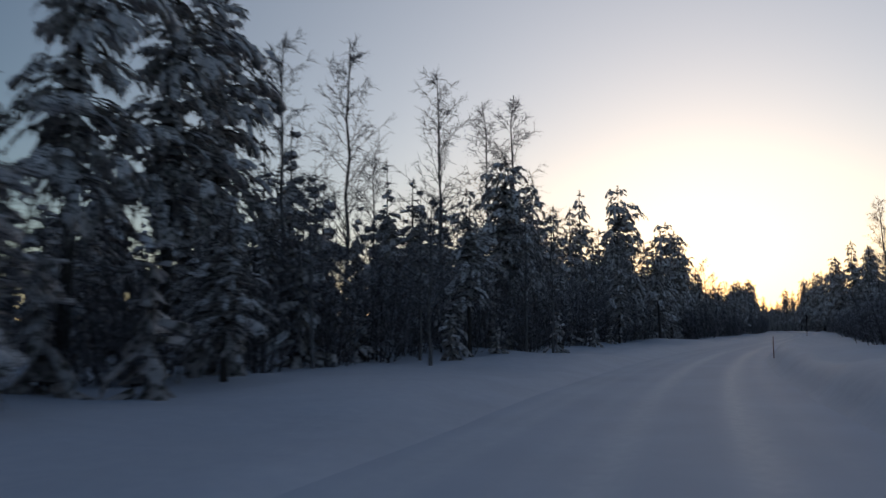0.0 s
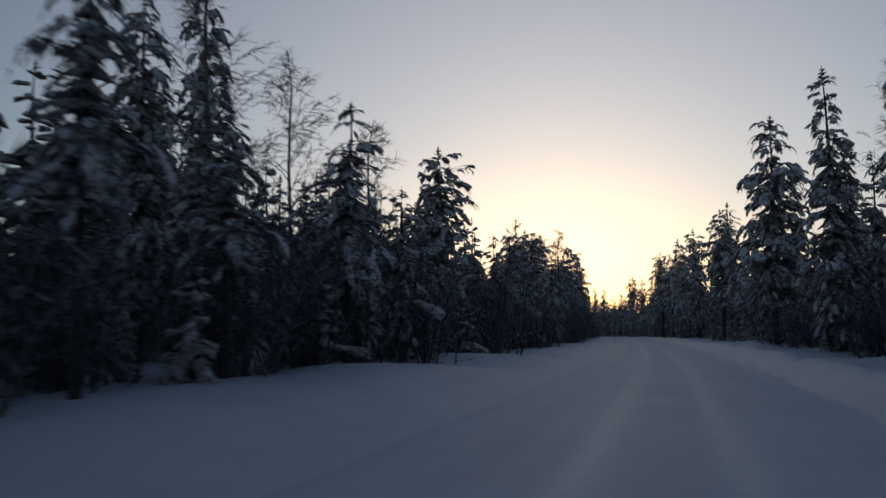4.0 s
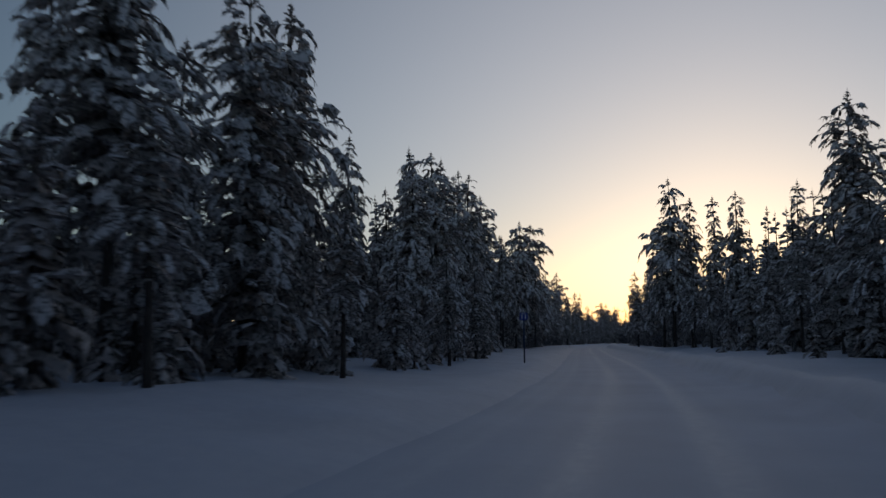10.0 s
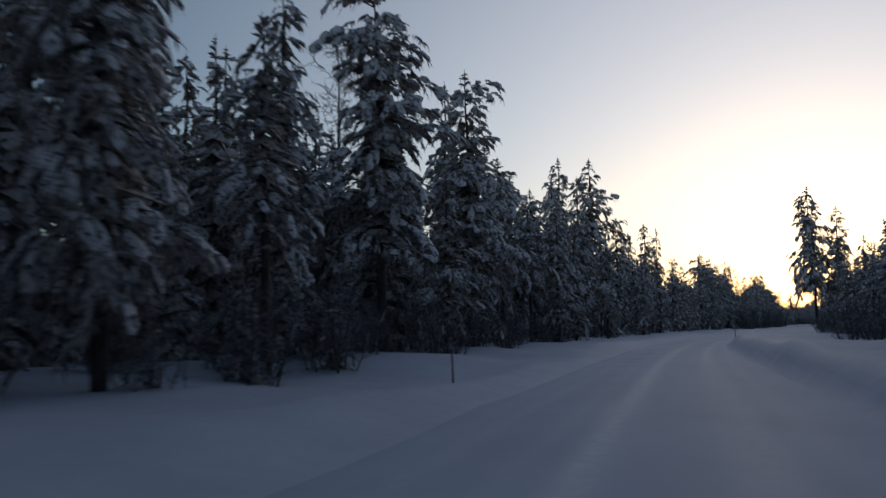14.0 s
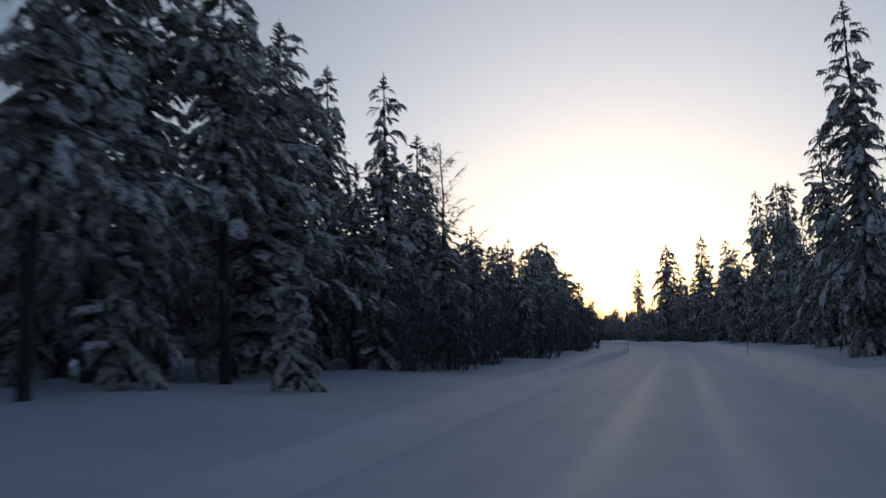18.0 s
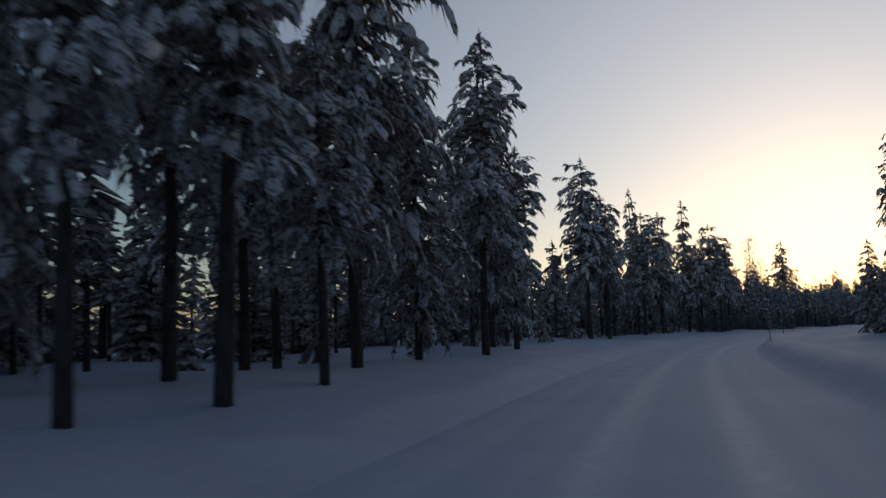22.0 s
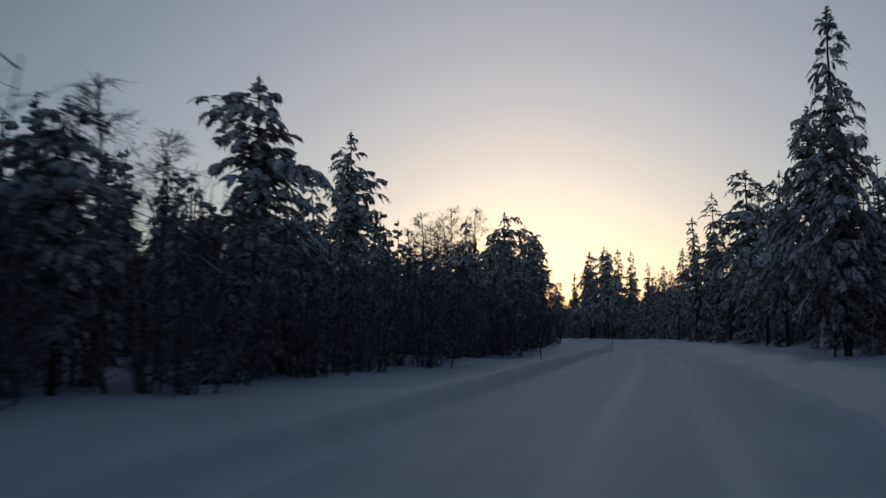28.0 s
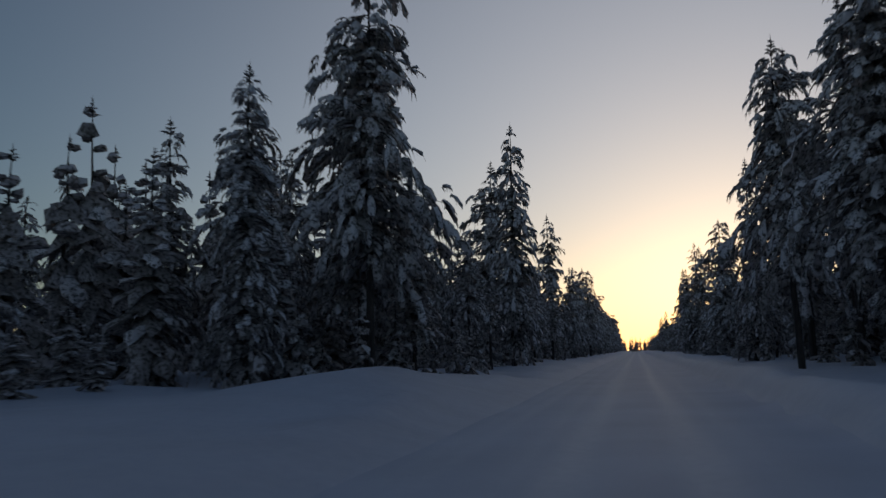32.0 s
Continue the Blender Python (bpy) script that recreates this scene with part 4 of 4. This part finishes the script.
# how high the closed canopy stands, every twenty metres along each side
CANOPY = {
    -1: (8, 7, 11, 9.4, 11, 9.1, 8.8, 9.3, 9.8, 10, 10.6, 10.4, 11.2, 12.4, 11, 11.5, 9.2, 7.4, 7.6, 11.2, 13, 13.2, 13.5, 12.3, 12.6, 12.1, 12.7, 12.2, 11.5, 10.9, 9.6,
         7.8, 8.1, 8.1, 9.4, 11, 13, 13, 13.5, 12.8, 12.6, 9.7, 8.8, 10.3, 9.2, 8.9, 7.6, 7.8, 8.8, 11, 10, 7, 7.4, 10, 12, 12, 12, 12, 12, 12, 10),
    1: (8, 8, 8, 8, 8, 10, 11.9, 12.5, 13, 13, 13, 13, 13, 13, 13, 13, 13, 12.5, 12.7, 12.3, 13, 13, 13, 13, 12, 11, 10, 10, 11, 12, 12,
        12, 13, 13, 13, 12.1, 12, 11, 7, 6, 9, 12, 13, 13, 13, 13, 13, 13, 13, 13, 12, 10.3, 10.4, 12, 13, 13, 13, 13, 13, 13, 12)}


def canopy(way, i):
    return float(np.interp((i - START) / 20, range(61), CANOPY[way]))


OPEN = (START + 690, START + 830)   # bare-trunked stretch with little growing under the trees
GLADE = (START + 1004, START + 1050)   # thin young growth, with the sky showing behind it

BROADLEAF = ((-20, 76), (200, 262), (895, 985))   # where birches and brush stand among the pines

for i in range(START - 60, START + 1150, 4):
    for way, lats in ((-1, (9.3, 13.0)), (1, (10.5,))):
        for lat in lats:
            if way > 0 and i % 8:
                continue
            lat = way * (lat + dice.uniform(-1.2, 1.8))
            x, y = along(i + dice.randint(-2, 2), lat)
            if way < 0 and (OPEN[0] < i < OPEN[1] or GLADE[0] < i < GLADE[1]):
                continue
            if clear(x, y, 2.6) and abs(beside(x, y)[1]) > 7.8 and dice.random() < 0.9:
                leafless = way < 0 and any(START + a < i < START + b for a, b in BROADLEAF) and dice.random() < 0.6
                plant("birch" if leafless else "slim_pine", x, y, canopy(way, i) * (dice.uniform(0.52, 0.8) if abs(lat) < 12 else dice.uniform(0.6, 0.92)))
for x, y, h in ((81.8, 999.6, 5.7), (81.5, 1002.7, 5.0), (81.3, 997.6, 4.4), (77.3, 1009.1, 5.2), (79.4, 1011.5, 5.5), (78.2, 1001.5, 4.6)):
    plant("slim_pine", x, y, h, 0.62)

# the last straight, closed in by older trees
for i in range(START + 1142, START + 1430, 13):
    x, y = along(i, -8.9 + dice.uniform(-0.9, 0.5))
    plant(dice.choice(("spruce", "pine")), x, y, dice.uniform(12.5, 15.5))

# low brush at the edge of the trees; the bushes behind the first row go into one tangle a side
BEHIND = {-1: [], 1: []}
for a, b, lat, high in ((10, 76, -10.5, 4.6), (95, 262, -8.4, 4.8), (50, 190, 8.2, 3.4), (262, 300, -8.8, 3.2), (420, 520, -9.0, 2.4), (600, 690, -8.2, 4.6), (440, 560, 9.0, 2.4), (900, 985, -8.4, 4.4), (810, 900, 9.0, 2.6), (812, 905, -8.8, 3.2), (690, 740, 8.6, 1.8)):
    way = 1 if lat > 0 else -1
    for i in range(START + a, START + b, 4):
        x, y = along(i, lat + dice.uniform(-1.0, 0.6))
        plant("thicket", x, y, high * dice.uniform(0.6, 1.15), 1.25)
        x, y = along(i + 2, lat + 2.0 * way + dice.uniform(-0.8, 0.8))
        s = high * dice.uniform(0.7, 1.2) / 4
        BEHIND[way].append((dice.randint(0, 9), x, y, snow_height(lat, x, y) - 0.05, s ** 0.6 * 1.3, s, dice.uniform(0, 6.28)))


# ---- woods too many to count: light trees joined into one sheet of forest a side ----
def joined(name, kits, places, mats):
    packs = []
    for kit in kits:
        vs, lv, tot, mi, base = [], [], [], [], 0
        for k, (part_name, me) in enumerate(kit):
            n = len(me.vertices)
            co = np.empty(n * 3)
            me.vertices.foreach_get("co", co)
            li = np.empty(len(me.loops), int)
            me.loops.foreach_get("vertex_index", li)
            lt = np.empty(len(me.polygons), int)
            me.polygons.foreach_get("loop_total", lt)
            vs.append(co.reshape(-1, 3))
            lv.append(li + base)
            tot.append(lt)
            mi.append(np.full(len(lt), k))
            base += n
        packs.append((np.vstack(vs), np.concatenate(lv), np.concatenate(tot), np.concatenate(mi)))
    V, L, T, M, base = [], [], [], [], 0
    for which, x, y, z, wide, s, turn in places:
        v, l, n, m = packs[which % len(packs)]
        c, q = math.cos(turn) * wide, math.sin(turn) * wide
        V.append(np.stack([v[:, 0] * c - v[:, 1] * q + x, v[:, 0] * q + v[:, 1] * c + y, v[:, 2] * s + z], 1))
        L.append(l + base)
        T.append(n)
        M.append(m)
        base += len(v)
    V, L, T, M = np.vstack(V), np.concatenate(L), np.concatenate(T), np.concatenate(M)
    me = bpy.data.meshes.new(name)
    me.vertices.add(len(V))
    me.vertices.foreach_set("co", V.ravel())
    me.loops.add(len(L))
    me.loops.foreach_set("vertex_index", L.astype(np.int32))
    me.polygons.add(len(T))
    me.polygons.foreach_set("loop_start", np.concatenate([[0], np.cumsum(T)[:-1]]).astype(np.int32))
    for m in mats:
        me.materials.append(m)
    me.polygons.foreach_set("material_index", M.astype(np.int32))
    me.update(calc_edges=True)
    return new(name, me)


WOODS = [conifer(70 + k, 12, 0.03, 2.3, 0.95, 5, 0.6, 0.55, 0.4, 0.2, 0.8, 0) for k in range(4)]
SAPLING = [conifer(90 + k, 3, 0.02, 1.1, 0.42, 4, 0.7, 0.22, 0.26, 0.2, 0.4, 0) for k in range(4)]
POLES = [conifer(60 + k, 12, 0.42, 1.7, 0.8, 5, 0.5, 0.5, 0.4, 0.2, 0.7, 0) for k in range(4)]
DEEP = [conifer(80 + k, 12, 0.01, 2.6, 1.6, 3, 0.6, 0.4, 0.7, 0.2, 1.05, 0) for k in range(4)]
COATS = [BARK, NEEDLES, SNOW_LOAD]
for way in (-1, 1):
    rng, far_rng = random.Random(77 + way), random.Random(7 + way)
    near, deep, low, poles = [], [], [], []
    # trees before START are never in view, added to block light from behind
    for i in range(0, len(LINE) - 1, 4):
        inside = START - 60 < i < START + 1250
        for lat in (13, 16.5, 20, 24, 28, 33, 40, 48, 58, 70):
            if (lat > (30 if way < 0 and inside else 22) and i % 8) or (lat > 30 and i % 12) or (way < 0 and OPEN[0] < i < OPEN[1] and lat < 15):
                continue
            la = way * (lat + rng.uniform(-2, 2))
            x, y = along(i, la)
            x, y = x + rng.uniform(-2, 2), y + rng.uniform(-2, 2)
            if abs(beside(x, y)[1]) > 9.5 and clear(x, y, 2.0):
                top = canopy(way, i)
                s = (top * rng.uniform(0.6, 0.9) if lat < 15 else min(13.5, top * 1.12) * rng.uniform(0.72, 1.0) if lat < 22 else min(13.5, top * 1.3) * rng.uniform(0.72, 0.98)) / 12
                if way < 0 and GLADE[0] < i < GLADE[1]:
                    s *= rng.uniform(0.3, 0.5)
                bare = way < 0 and OPEN[0] < i < OPEN[1]
                if bare:
                    s *= rng.uniform(0.5, 0.8)
                place = (rng.randint(0, 9), x, y, snow_height(la, x, y) - 0.1, s ** 0.6 * rng.uniform(0.85, 1.15), s, rng.uniform(0, 6.28))
                if lat > 26:
                    place = (place[0], x + far_rng.uniform(-5, 5), y + far_rng.uniform(-7, 7)) + place[3:]
                (poles if bare and lat < 26 else near if lat < 22 and inside else deep).append(place)
                if bare and 15 < lat < 26:
                    poles.append((rng.randint(0, 9), x - rng.uniform(1.5, 3.5), y + rng.uniform(-3, 3), place[3], place[4], s * rng.uniform(0.8, 1.15), rng.uniform(0, 6.28)))
                    near.append((rng.randint(0, 9), x - rng.uniform(1.5, 5.5), y + rng.uniform(-3, 3), place[3], place[4], s * 0.55, rng.uniform(0, 6.28)))
    for i in range(0, len(LINE) - 1, 9):
        for lat in (46, 56, 68, 80, 92, 106, 122, 140):
            x, y = along(i, way * (lat + far_rng.uniform(-8, 8)))
            if abs(beside(x, y)[1]) > 38:
                s = far_rng.uniform(0.55, 0.8)
                deep.append((far_rng.randint(0, 9), x, y + far_rng.uniform(-6, 6), -0.6, s ** 0.6 * 1.2, s, far_rng.uniform(0, 6.28)))
    if way > 0:
        # closes the road's far end; the wood behind the start is an unseen light block
        for ends, sign in ((-1, 1), (0, -1)):
            for k in range(160):
                x, y = LINE[ends] + ASIDE[ends] * rng.uniform(-80, 80) + sign * AHEAD[ends] * rng.uniform(0, 45)
                deep.append((k, x, y, 0.0, 1.1, rng.uniform(0.7, 1.05), rng.uniform(0, 6.28)))
    for i in range(START - 40, START + 1180, 4):
        for lat in (9.0, 10.6, 12.4) if way < 0 else (9.6,):
            la = way * (lat + rng.uniform(-1.0, 1.4))
            if way < 0 and START + 1006 < i < START + 1046:
                continue
            if rng.random() < ((1.1 if lat < 12 else 0.4) if way < 0 and OPEN[0] < i < OPEN[1] else 0.4):
                continue
            x, y = along(i, la)
            x, y = x + rng.uniform(-1, 1), y + rng.uniform(-1, 1)
            if abs(beside(x, y)[1]) > 8.0:
                s = rng.uniform(1.3, 4.6 if lat > 9.2 else 3.4) / 3
                low.append((rng.randint(0, 9), x, y, snow_height(la, x, y) - 0.08, s ** 0.7 * rng.uniform(0.8, 1.2), s, rng.uniform(0, 6.28)))
    tagged(joined("forest", WOODS, near, COATS), "snowy conifer forest close behind the roadside trees", "forest", kind="stuff")
    if poles:
        tagged(joined("pole_wood", POLES, poles, COATS), "young pine wood of thin bare trunks with snowy crowns", "forest", kind="stuff")
    tagged(joined("deep_forest", DEEP, deep, COATS), "deep dark conifer forest far behind the road", "forest", kind="stuff")
    tagged(joined("brush_tangle", KITS["thicket"], BEHIND[way], [TWIG, TWIG]), "tangle of dark leafless brush at the forest edge", "brush", kind="stuff")
    tagged(joined("undergrowth", SAPLING, low, COATS), "low dark spruce saplings bent under snow", "undergrowth", kind="stuff")
